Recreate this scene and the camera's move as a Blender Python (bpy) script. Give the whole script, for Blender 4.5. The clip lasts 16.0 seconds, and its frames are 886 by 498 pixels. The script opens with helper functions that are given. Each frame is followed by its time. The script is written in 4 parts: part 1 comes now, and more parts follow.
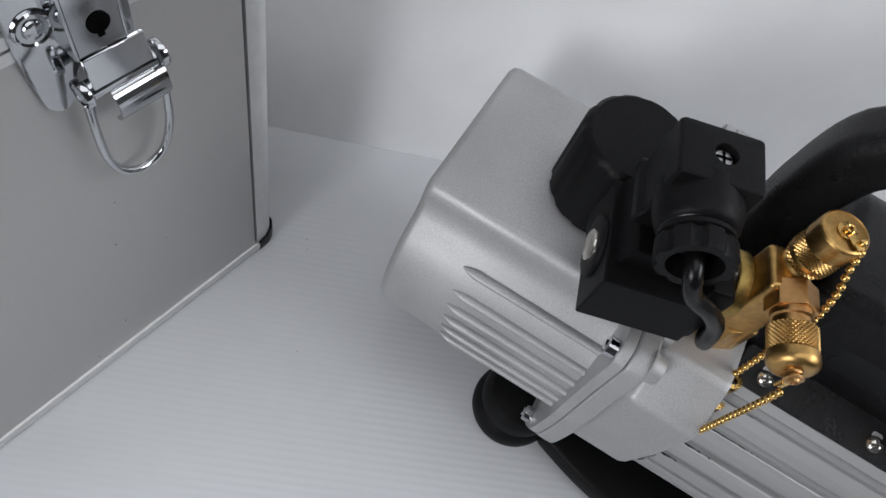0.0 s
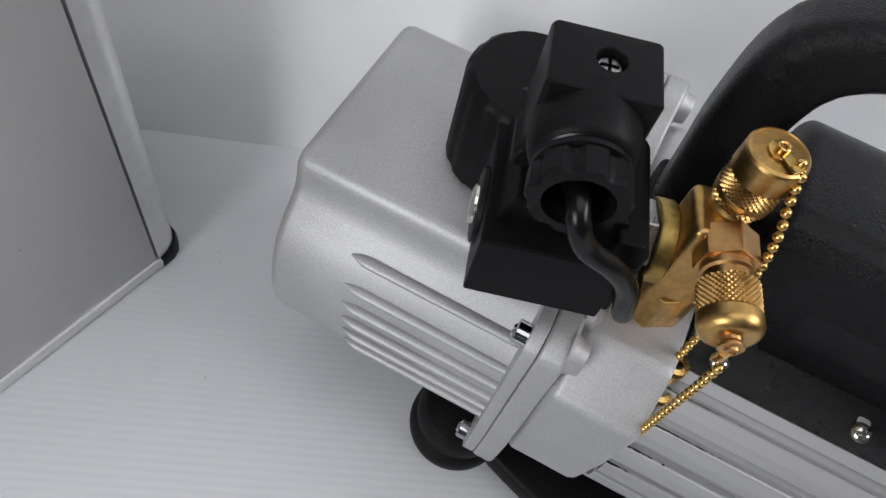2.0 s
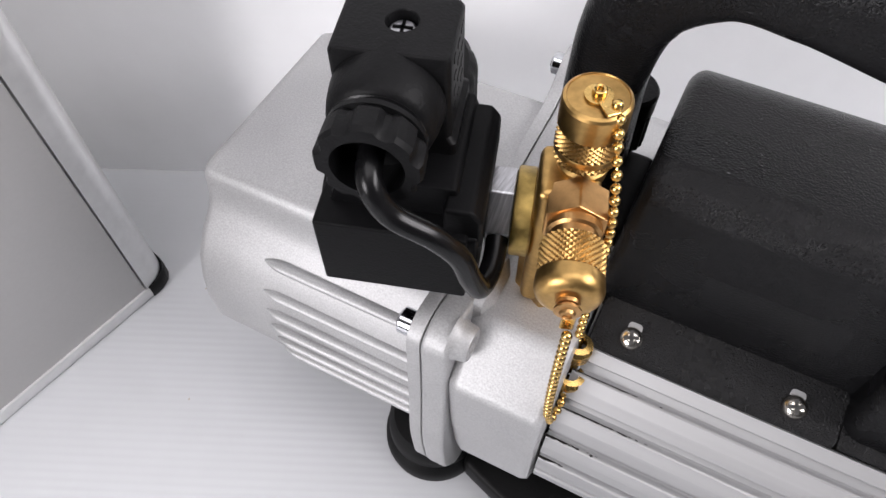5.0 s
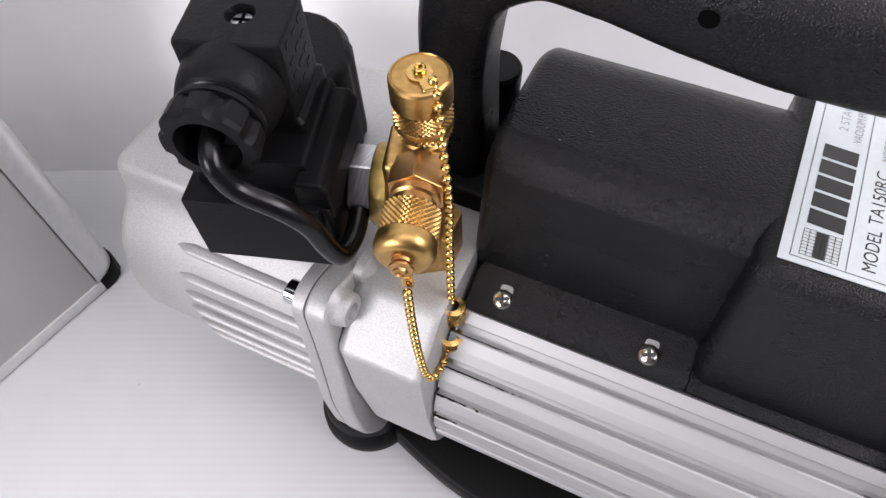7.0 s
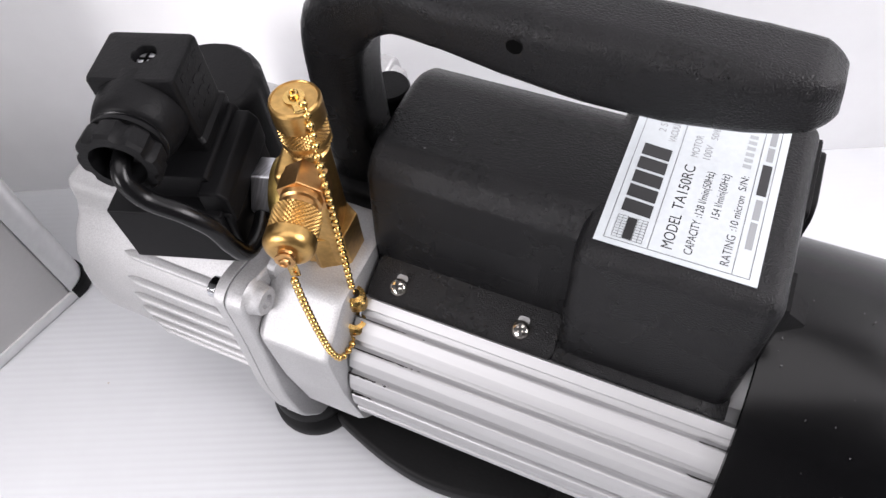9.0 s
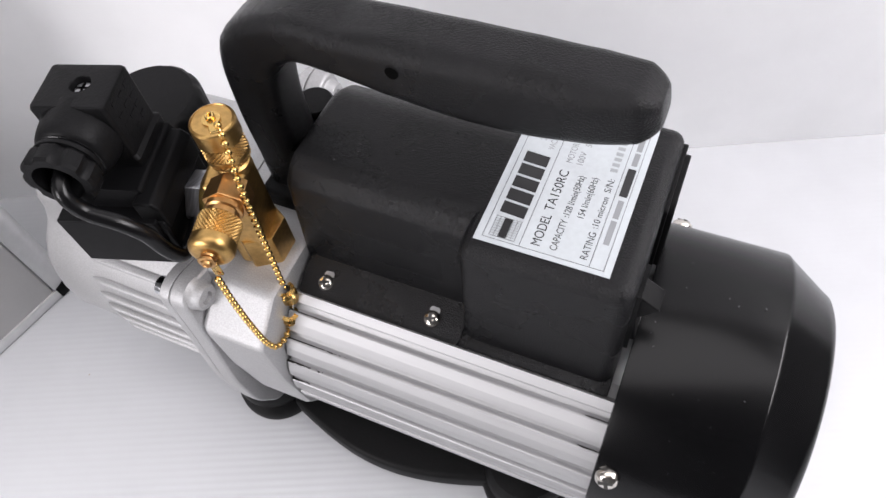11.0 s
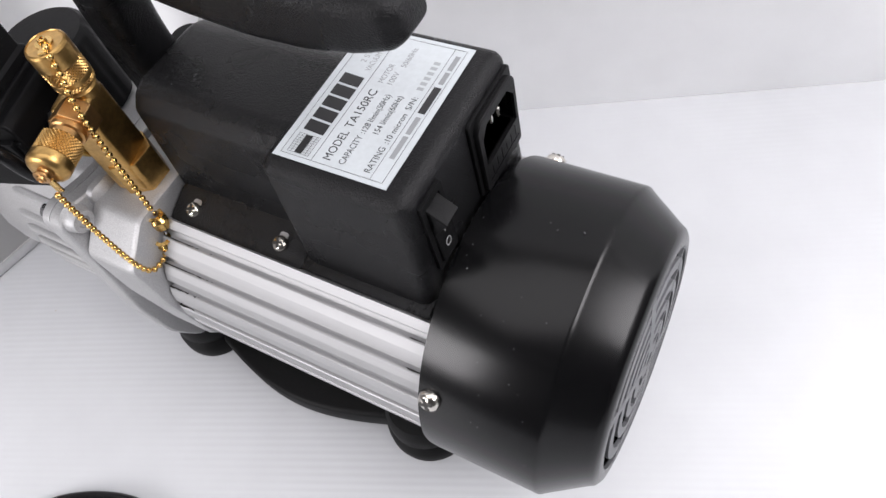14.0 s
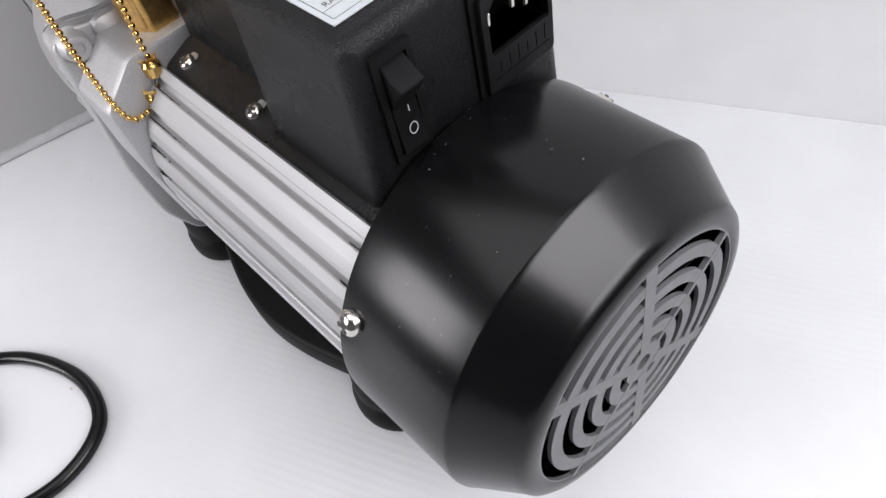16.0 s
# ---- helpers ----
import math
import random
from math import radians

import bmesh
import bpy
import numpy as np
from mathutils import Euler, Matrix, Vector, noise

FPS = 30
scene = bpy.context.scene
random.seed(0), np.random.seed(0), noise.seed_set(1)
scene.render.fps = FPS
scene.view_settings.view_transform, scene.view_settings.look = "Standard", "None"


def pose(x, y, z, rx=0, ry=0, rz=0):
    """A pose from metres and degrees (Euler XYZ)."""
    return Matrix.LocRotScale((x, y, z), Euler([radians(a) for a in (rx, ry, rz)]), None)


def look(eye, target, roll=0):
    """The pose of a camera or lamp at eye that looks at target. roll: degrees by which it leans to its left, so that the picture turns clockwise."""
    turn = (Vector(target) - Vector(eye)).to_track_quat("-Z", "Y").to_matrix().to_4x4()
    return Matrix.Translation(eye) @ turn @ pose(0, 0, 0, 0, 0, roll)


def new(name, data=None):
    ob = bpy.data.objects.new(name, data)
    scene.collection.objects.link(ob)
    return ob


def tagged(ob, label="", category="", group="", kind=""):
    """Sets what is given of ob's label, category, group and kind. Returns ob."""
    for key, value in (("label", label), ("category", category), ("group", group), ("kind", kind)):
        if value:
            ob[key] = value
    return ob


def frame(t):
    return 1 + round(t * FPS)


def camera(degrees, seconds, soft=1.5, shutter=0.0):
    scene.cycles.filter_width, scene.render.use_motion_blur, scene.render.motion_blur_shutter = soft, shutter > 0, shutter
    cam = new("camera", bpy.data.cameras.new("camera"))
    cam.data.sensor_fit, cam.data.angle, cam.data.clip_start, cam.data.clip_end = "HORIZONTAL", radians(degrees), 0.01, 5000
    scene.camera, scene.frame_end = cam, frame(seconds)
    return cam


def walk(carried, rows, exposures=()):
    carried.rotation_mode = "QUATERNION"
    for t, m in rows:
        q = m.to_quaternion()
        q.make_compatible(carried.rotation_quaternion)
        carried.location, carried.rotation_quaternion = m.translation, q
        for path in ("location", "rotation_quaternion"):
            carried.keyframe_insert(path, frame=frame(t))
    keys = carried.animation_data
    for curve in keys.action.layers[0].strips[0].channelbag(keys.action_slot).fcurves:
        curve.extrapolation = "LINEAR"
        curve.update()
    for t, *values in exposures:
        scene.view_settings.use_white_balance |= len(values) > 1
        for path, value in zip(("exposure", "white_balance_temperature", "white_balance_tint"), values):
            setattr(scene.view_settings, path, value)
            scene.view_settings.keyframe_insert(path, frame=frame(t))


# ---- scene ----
cam = camera(63.7, 16.0)
PATH = [
    (0, (-0.177, -0.107, 0.403), (0.091, 0.857, -1.329), 23.8),
    (0.5, (-0.171, -0.087, 0.373), (0.094, 0.915, -1.337), 22.3),
    (1, (-0.16, -0.087, 0.363), (0.118, 0.94, -1.33), 21.1),
    (1.5, (-0.143, -0.095, 0.361), (0.125, 0.942, -1.329), 19.9),
    (2, (-0.122, -0.097, 0.359), (0.101, 0.95, -1.33), 16.7),
    (2.5, (-0.106, -0.099, 0.356), (0.058, 0.968, -1.328), 12.4),
    (3, (-0.094, -0.101, 0.355), (-0.023, 0.992, -1.318), 7.1),
    (3.2, (-0.09, -0.099, 0.357), (-0.065, 1.006, -1.31), 4.7),
    (5.3, (-0.046, -0.104, 0.352), (-0.101, 1.008, -1.31), -0.7),
    (5.5, (-0.041, -0.105, 0.355), (-0.095, 1.004, -1.308), -0.8),
    (6, (-0.029, -0.112, 0.359), (-0.096, 0.998, -1.304), -2.0),
    (6.5, (-0.018, -0.114, 0.361), (-0.09, 0.989, -1.306), -2.9),
    (7, (-0.011, -0.118, 0.362), (-0.088, 0.982, -1.307), -3.9),
    (7.5, (0.0, -0.126, 0.37), (-0.08, 0.977, -1.297), -4.5),
    (8, (0.012, -0.132, 0.38), (-0.069, 0.974, -1.284), -5.1),
    (8.5, (0.016, -0.139, 0.386), (-0.069, 0.973, -1.274), -5.7),
    (9, (0.029, -0.142, 0.388), (-0.056, 0.973, -1.27), -6.3),
    (9.2, (0.031, -0.142, 0.389), (-0.04, 0.968, -1.273), -6.2),
    (11.3, (0.078, -0.163, 0.413), (-0.075, 0.931, -1.254), -10.7),
    (11.5, (0.084, -0.167, 0.413), (-0.096, 0.936, -1.245), -11.9),
    (12, (0.1, -0.171, 0.414), (-0.099, 0.925, -1.247), -12.8),
    (12.5, (0.115, -0.174, 0.414), (-0.115, 0.919, -1.245), -14.2),
    (13, (0.137, -0.177, 0.405), (-0.126, 0.905, -1.257), -15.7),
    (13.5, (0.153, -0.178, 0.396), (-0.162, 0.891, -1.265), -17.5),
    (14, (0.168, -0.178, 0.389), (-0.202, 0.877, -1.269), -18.9),
    (14.5, (0.176, -0.178, 0.376), (-0.251, 0.87, -1.273), -19.1),
    (15, (0.182, -0.183, 0.348), (-0.347, 0.873, -1.266), -18.6),
    (15.5, (0.185, -0.18, 0.328), (-0.469, 0.863, -1.248), -15.0),
    (16, (0.209, -0.171, 0.315), (-0.485, 0.871, -1.244), -15.1),
]
walk(cam, [(t, look(eye, target, roll)) for t, eye, target, roll in PATH],
     exposures=[(0, -1.74, 6150, 11), (1.5, -1.74, 6200, 11), (3.0, -1.10, 6250, 14), (5.5, -0.97, 6350, 16), (7.5, -0.91, 6350, 17), (9.0, -0.77, 6350, 17), (12.0, -1.10, 6350, 16), (16.0, -1.03, 6300, 15)])

# ---- light: three unseen area lamps, added where highlights and the cord's shadow point ----
world = bpy.data.worlds.new("room_light")
scene.world = world
world.use_nodes = True
wn, wl = world.node_tree.nodes, world.node_tree.links
wco, wsep, wmap = wn.new("ShaderNodeTexCoord"), wn.new("ShaderNodeSeparateXYZ"), wn.new("ShaderNodeMapRange")
wl.new(wco.outputs["Generated"], wsep.inputs[0])
wl.new(wsep.outputs["Z"], wmap.inputs["Value"])
wmap.inputs["From Min"].default_value, wmap.inputs["From Max"].default_value = -0.3, 0.9
wmap.inputs["To Min"].default_value, wmap.inputs["To Max"].default_value = 0.05, 0.12
wl.new(wmap.outputs[0], wn["Background"].inputs["Strength"])
wn["Background"].inputs["Color"].default_value = (0.95, 0.97, 1.0, 1)


def unseen_lamp(name, eye, target, sx, sy, watts, colour=(1, 0.985, 0.96)):
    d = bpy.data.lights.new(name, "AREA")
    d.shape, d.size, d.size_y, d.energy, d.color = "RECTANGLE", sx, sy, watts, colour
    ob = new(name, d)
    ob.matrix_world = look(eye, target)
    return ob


unseen_lamp("unseen_lamp", (1.17, -0.25, 1.10), (0.0, 0.0, 0.1), 1.20, 0.5, 54)
unseen_lamp("unseen_lamp", (0.0, -0.25, 1.66), (-0.05, -0.13, 0.10), 1.8, 1.05, 30)
unseen_lamp("unseen_left_lamp", (-1.10, -1.10, 0.68), (0.05, 0.0, 0.12), 0.70, 0.72, 48)


# ---- materials ----
def mat(name, colour, rough=0.5, metal=0.0, grain=0.0, grain_size=400.0, bump=0.0, bump_size=600.0, stretch=(1, 1, 1), coat=0.0,
        rough_var=0.1, stain=0.0, stain_size=25.0, spec=0.5):
    """Object-space procedural surface: grain and stains in colour, roughness variation, fine relief."""
    m = bpy.data.materials.new(name)
    m.use_nodes = True
    nt = m.node_tree
    N, K = nt.nodes, nt.links
    p = N["Principled BSDF"]
    p.inputs["Metallic"].default_value = metal
    p.inputs["Coat Weight"].default_value = coat
    p.inputs["Coat Roughness"].default_value = 0.25
    p.inputs["Specular IOR Level"].default_value = spec
    co = N.new("ShaderNodeTexCoord")
    mp = N.new("ShaderNodeMapping")
    mp.inputs["Scale"].default_value = stretch
    K.new(co.outputs["Object"], mp.inputs["Vector"])

    def noise_tex(size, detail):
        n = N.new("ShaderNodeTexNoise")
        n.inputs["Scale"].default_value, n.inputs["Detail"].default_value = size, detail
        K.new(mp.outputs["Vector"], n.inputs["Vector"])
        return n
    g, s = noise_tex(grain_size, 3), noise_tex(stain_size, 5)

    def mul(src, amount):
        r = N.new("ShaderNodeMapRange")
        r.inputs["From Min"].default_value, r.inputs["From Max"].default_value = 0.3, 0.7
        r.inputs["To Min"].default_value, r.inputs["To Max"].default_value = 1 - amount, 1 + amount
        K.new(src.outputs["Fac"], r.inputs["Value"])
        return r
    a, b = mul(g, grain), mul(s, stain)
    x = N.new("ShaderNodeMath")
    x.operation = "MULTIPLY"
    K.new(a.outputs[0], x.inputs[0]), K.new(b.outputs[0], x.inputs[1])
    v = N.new("ShaderNodeVectorMath")
    v.operation = "SCALE"
    v.inputs[0].default_value = colour
    K.new(x.outputs[0], v.inputs["Scale"])
    K.new(v.outputs[0], p.inputs["Base Color"])
    r = N.new("ShaderNodeMapRange")
    r.inputs["To Min"].default_value, r.inputs["To Max"].default_value = max(rough - rough_var, 0.03), rough + rough_var
    K.new(s.outputs["Fac"], r.inputs["Value"])
    K.new(r.outputs[0], p.inputs["Roughness"])
    if bump:
        n = noise_tex(bump_size, 2)
        bp = N.new("ShaderNodeBump")
        bp.inputs["Strength"].default_value, bp.inputs["Distance"].default_value = bump, 0.0004
        K.new(n.outputs["Fac"], bp.inputs["Height"])
        K.new(bp.outputs[0], p.inputs["Normal"])
    return m


SILVER = mat("silver_painted_casting", (0.42, 0.42, 0.424), 0.53, 0.58, 0.12, 1600, 0.26, 1300, stain=0.08)
ALU = mat("drawn_aluminium", (0.385, 0.385, 0.39), 0.56, 0.62, 0.08, 120, 0.12, 160, (0.04, 1, 1), stain=0.06)
PLASTIC = mat("black_moulded_plastic", (0.006, 0.006, 0.0064), 0.42, 0, 0.15, 500, 0.3, 1200, stain=0.2, spec=0.09)
LEATHER = mat("black_grained_plastic", (0.006, 0.006, 0.0066), 0.28, 0, 0.15, 400, 1.0, 1750, stain=0.25, spec=0.20)
SMOOTHBLACK = mat("smooth_black_plastic", (0.006, 0.006, 0.0066), 0.32, 0, 0.15, 400, 0.4, 1750, stain=0.25, spec=0.18)
COIL = mat("black_coil_resin", (0.004, 0.004, 0.0044), 0.46, 0, 0.1, 500, 0.2, 1500, stain=0.2, spec=0.08)
PAINT = mat("black_satin_paint", (0.0022, 0.0022, 0.0025), 0.23, 0, 0.1, 300, 0.03, 400, rough_var=0.02, stain=0.2, spec=0.24)
RUBBER = mat("black_rubber", (0.004, 0.004, 0.0042), 0.5, 0, 0.2, 500, 0.2, 900, stain=0.3, spec=0.12)
CORD = mat("black_cable_sheath", (0.004, 0.004, 0.0044), 0.26, 0, 0.1, 300, 0.05, 500, rough_var=0.05, spec=0.25)
BRASS = mat("machined_brass", (0.46, 0.285, 0.100), 0.36, 1.0, 0.14, 500, 0.10, 900, stain=0.15, stain_size=120)
COPPER = mat("reddish_brass", (0.48, 0.275, 0.110), 0.34, 1.0, 0.10, 500, 0.08, 900, stain=0.15, stain_size=120)
BRASS_DULL = mat("tarnished_brass", (0.36, 0.25, 0.08), 0.42, 1.0, 0.2, 400, 0.2, 700, stain=0.35, stain_size=160)
GOLD = mat("gold_plated_chain", (0.64, 0.42, 0.145), 0.26, 1.0, 0.05, 500, stain=0.1, stain_size=300)
CHROME = mat("chromed_steel", (0.52, 0.53, 0.55), 0.10, 1.0, 0.03, 300, stain=0.05, rough_var=0.06)
STEEL = mat("nickel_screw_steel", (0.66, 0.63, 0.58), 0.22, 1.0, 0.05, 900, stain=0.1, stain_size=300)
ZINC = mat("zinc_plated_nut", (0.46, 0.46, 0.48), 0.36, 1.0, 0.30, 1500, 0.25, 1500, (1, 0.08, 0.08))
# near black: shade of hollows put into the colour, and dark joint lines
DARK = mat("shade_and_joint_black", (0.002, 0.002, 0.002), 0.8, 0, 0.1, spec=0.03)
RECESS = mat("shaded_recess_metal", (0.06, 0.058, 0.055), 0.5, 0.6)
GRIME = mat("oily_grime", (0.025, 0.022, 0.02), 0.6, 0, 0.4, 700, stain=0.4, stain_size=300)
LABEL = mat("printed_silver_label", (0.52, 0.555, 0.575), 0.35, 0.15, 0.03, 500, stain=0.03)
DUST = mat("pale_dust", (0.09, 0.09, 0.094), 0.8)
INK = mat("black_print", (0.015, 0.015, 0.016), 0.5)
GREYINK = mat("grey_print", (0.25, 0.26, 0.27), 0.5)
WHITEINK = mat("white_print", (0.45, 0.45, 0.46), 0.5)
CASEPANEL = mat("grey_laminate_panel", (0.41, 0.405, 0.40), 0.36, 0.45, 0.012, 500, 0.0, 500, rough_var=0.04, stain=0.02, stain_size=12)
CASEALU = mat("anodised_aluminium_profile", (0.66, 0.66, 0.66), 0.38, 0.75, 0.05, 150, 0.08, 200, stain=0.05)
DARKFLOOR = mat("grey_floor_covering", (0.13, 0.13, 0.13), 0.6, 0, 0.1, 60, stain=0.1, stain_size=3)
ROOM = mat("dark_unseen_room", (0.14, 0.14, 0.14), 0.8, 0, 0.03, 60, stain=0.05, stain_size=3)


def fluted_white(name, axis, relief, white):
    """White corrugated plastic sheet: flutes 4 mm apart across one axis, faint scuffs and specks."""
    m = mat(name, white, 0.42, 0, 0.015, 40, 0, stain=0.03, stain_size=9)
    nt = m.node_tree
    N, K = nt.nodes, nt.links
    p = N["Principled BSDF"]
    co = N.new("ShaderNodeTexCoord")
    sep = N.new("ShaderNodeSeparateXYZ")
    K.new(co.outputs["Object"], sep.inputs[0])
    k = N.new("ShaderNodeMath")
    k.operation, k.inputs[1].default_value = "MULTIPLY", 2 * math.pi / 0.0042
    K.new(sep.outputs[axis], k.inputs[0])
    s = N.new("ShaderNodeMath")
    s.operation = "SINE"
    K.new(k.outputs[0], s.inputs[0])
    bp = N.new("ShaderNodeBump")
    bp.inputs["Strength"].default_value, bp.inputs["Distance"].default_value = relief, 0.00022
    K.new(s.outputs[0], bp.inputs["Height"])
    K.new(bp.outputs[0], p.inputs["Normal"])
    return m


# same white board in two tones: the wall's extra light is in its colour
FLOORW = fluted_white("white_fluted_dimmed_board", "Y", 0.09, (0.55, 0.561, 0.578))
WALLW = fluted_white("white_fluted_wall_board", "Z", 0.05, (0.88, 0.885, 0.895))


# ---- mesh helpers ----
FLAT_SIDED = {"terminal_box", "capacitor_cover", "foot_strip", "flange", "cover_plate", "bearing_housing", "solenoid_coil", "shoulder", "side_pad", "plug_seat", "valve_plug", "brass_tee", "hex_nut", "hex_neck", "foot"}


def keep_flat(ob):
    """Shade the broad faces flat and let only the rounded edges turn."""
    ob.modifiers.new("flat_faces", "WEIGHTED_NORMAL").keep_sharp = True


def smooth_mesh(ob, angle=35):
    me = ob.data
    me.polygons.foreach_set("use_smooth", [True] * len(me.polygons))
    me.set_sharp_from_angle(angle=radians(angle))
    if ob.name.split(".")[0] in FLAT_SIDED:
        keep_flat(ob)
    return ob


def add(name, bm, material, parent=None, label="", angle=35):
    me = bpy.data.meshes.new(name)
    bmesh.ops.recalc_face_normals(bm, faces=bm.faces)
    bm.to_mesh(me)
    bm.free()
    me.materials.append(material)
    ob = new(name, me)
    ob.parent = parent
    if label:
        tagged(ob, label)
    return smooth_mesh(ob, angle)


def cut(ob, b):
    """Cut the solid b, in the same parent's space, out of ob."""
    me = bpy.data.meshes.new("cutter")
    bmesh.ops.recalc_face_normals(b, faces=b.faces)
    b.to_mesh(me)
    b.free()
    c = new("cutter", me)
    c.matrix_world = ob.matrix_world
    bpy.context.view_layer.update()
    c.matrix_world = ob.matrix_world
    ob.modifiers.clear()
    md = ob.modifiers.new("cut", "BOOLEAN")
    md.operation, md.object, md.solver = "DIFFERENCE", c, "EXACT"
    bpy.context.view_layer.update()
    out = bpy.data.meshes.new_from_object(ob.evaluated_get(bpy.context.evaluated_depsgraph_get()))
    ob.modifiers.clear()
    ob.data = out
    bpy.data.objects.remove(c)
    keep_flat(ob)


def share(ob, m, parent=None):
    """Another object on the same mesh, at pose m."""
    o = new(ob.name.split(".")[0], ob.data)
    o.parent = parent if parent is not None else ob.parent
    o.matrix_local = m
    if "label" in ob:
        o["label"] = ob["label"]
    return o


def bevel(bm, width, seg=3, sharp=30):
    es = [e for e in bm.edges if len(e.link_faces) == 2 and e.calc_face_angle(0) > radians(sharp)]
    bmesh.ops.bevel(bm, geom=es, offset=width, segments=seg, profile=0.5, affect="EDGES", clamp_overlap=True)
    return bm


def box(x0, x1, y0, y1, z0, z1, r=0.0, seg=3, bm=None):
    b = bmesh.new()
    bmesh.ops.create_cube(b, size=1, matrix=Matrix.Translation(((x0 + x1) / 2, (y0 + y1) / 2, (z0 + z1) / 2)) @ Matrix.Diagonal((x1 - x0, y1 - y0, z1 - z0, 1)))
    if r:
        bevel(b, r, seg)
    return merge(bm, b)


def merge(bm, b):
    if bm is None:
        return b
    me = bpy.data.meshes.new("tmp")
    b.to_mesh(me)
    b.free()
    bm.from_mesh(me)
    bpy.data.meshes.remove(me)
    return bm


AXIS = {"x": Matrix.Rotation(radians(90), 4, "Y"), "y": Matrix.Rotation(radians(-90), 4, "X"), "z": Matrix.Identity(4)}


def lathe(profile, axis="z", at=(0, 0, 0), n=48, bm=None, m=None, closed=False):
    """Turn (radius, height) pairs round an axis; radius 0 closes with a point."""
    b = bmesh.new()
    rings = []
    for r, h in profile:
        if r < 1e-6:
            rings.append([b.verts.new((0, 0, h))])
        else:
            rings.append([b.verts.new((r * math.cos(2 * math.pi * i / n), r * math.sin(2 * math.pi * i / n), h)) for i in range(n)])
    pairs = list(zip(rings, rings[1:])) + ([(rings[-1], rings[0])] if closed else [])
    for p, q in pairs:
        for i in range(n):
            j = (i + 1) % n
            if len(p) == 1 and len(q) == 1:
                continue
            if len(p) == 1:
                b.faces.new((p[0], q[i], q[j]))
            elif len(q) == 1:
                b.faces.new((p[i], p[j], q[0]))
            else:
                b.faces.new((p[i], p[j], q[j], q[i]))
    b.transform(m if m is not None else Matrix.Translation(at) @ AXIS[axis])
    return merge(bm, b)


def prism(poly, axis, a, c, r=0.0, seg=2, bm=None):
    """A polygon swept along an axis from a to c. x: poly in (y, z); y: in (x, z); z: in (x, y)."""
    b = bmesh.new()
    put = {"x": lambda s, p: (s, p[0], p[1]), "y": lambda s, p: (p[0], s, p[1]), "z": lambda s, p: (p[0], p[1], s)}[axis]
    lo = [b.verts.new(put(a, p)) for p in poly]
    hi = [b.verts.new(put(c, p)) for p in poly]
    n = len(poly)
    b.faces.new(lo), b.faces.new(hi[::-1])
    for i in range(n):
        j = (i + 1) % n
        b.faces.new((lo[i], lo[j], hi[j], hi[i]))
    bmesh.ops.recalc_face_normals(b, faces=b.faces)
    if r:
        bevel(b, r, seg)
    return merge(bm, b)


def loft(rings, cap=True, bm=None):
    b = bmesh.new()
    vs = [[b.verts.new(p) for p in ring] for ring in rings]
    n = len(vs[0])
    for p, q in zip(vs, vs[1:]):
        for i in range(n):
            j = (i + 1) % n
            b.faces.new((p[i], p[j], q[j], q[i]))
    if cap:
        b.faces.new(vs[0][::-1]), b.faces.new(vs[-1])
    return merge(bm, b)


def smooth_path(pts, n=8, closed=False):
    """Catmull-Rom through the points."""
    P = [Vector(p) for p in pts]
    out = []
    m = len(P)
    for i in range(m if closed else m - 1):
        if closed:
            a, b, c, d = P[i - 1], P[i], P[(i + 1) % m], P[(i + 2) % m]
        else:
            a, b, c, d = P[max(i - 1, 0)], P[i], P[i + 1], P[min(i + 2, m - 1)]
        for k in range(n):
            t = k / n
            out.append(0.5 * ((2 * b) + (c - a) * t + (2 * a - 5 * b + 4 * c - d) * t * t + (3 * b - a - 3 * c + d) * t ** 3))
    if not closed:
        out.append(P[-1])
    return out


def tube(pts, r, n=12, closed=False, bm=None, sub=8):
    path = smooth_path(pts, sub, closed)
    rings = []
    up = Vector((0.13, 0.21, 1)).normalized()
    for i, p in enumerate(path):
        if closed:
            d = path[(i + 1) % len(path)] - path[i - 1]
        else:
            d = path[min(i + 1, len(path) - 1)] - path[max(i - 1, 0)]
        d.normalize()
        s = d.cross(up)
        s.normalize()
        up = s.cross(d)
        rr = r(i / (len(path) - 1)) if callable(r) else r
        rings.append([p + s * rr * math.cos(2 * math.pi * k / n) + up * rr * math.sin(2 * math.pi * k / n) for k in range(n)])
    if closed:
        rings.append(rings[0])
    return loft(rings, not closed, bm)


def ngon(n, r, cx=0, cy=0, turn=0.0):
    return [(cx + r * math.cos(2 * math.pi * (i + turn) / n), cy + r * math.sin(2 * math.pi * (i + turn) / n)) for i in range(n)]


def rrect(x0, x1, y0, y1, r, n=5):
    """Rounded rectangle outline."""
    out = []
    for cx, cy, a in ((x1 - r, y1 - r, 0), (x0 + r, y1 - r, 90), (x0 + r, y0 + r, 180), (x1 - r, y0 + r, 270)):
        for i in range(n + 1):
            t = radians(a + 90 * i / n)
            out.append((cx + r * math.cos(t), cy + r * math.sin(t)))
    return out


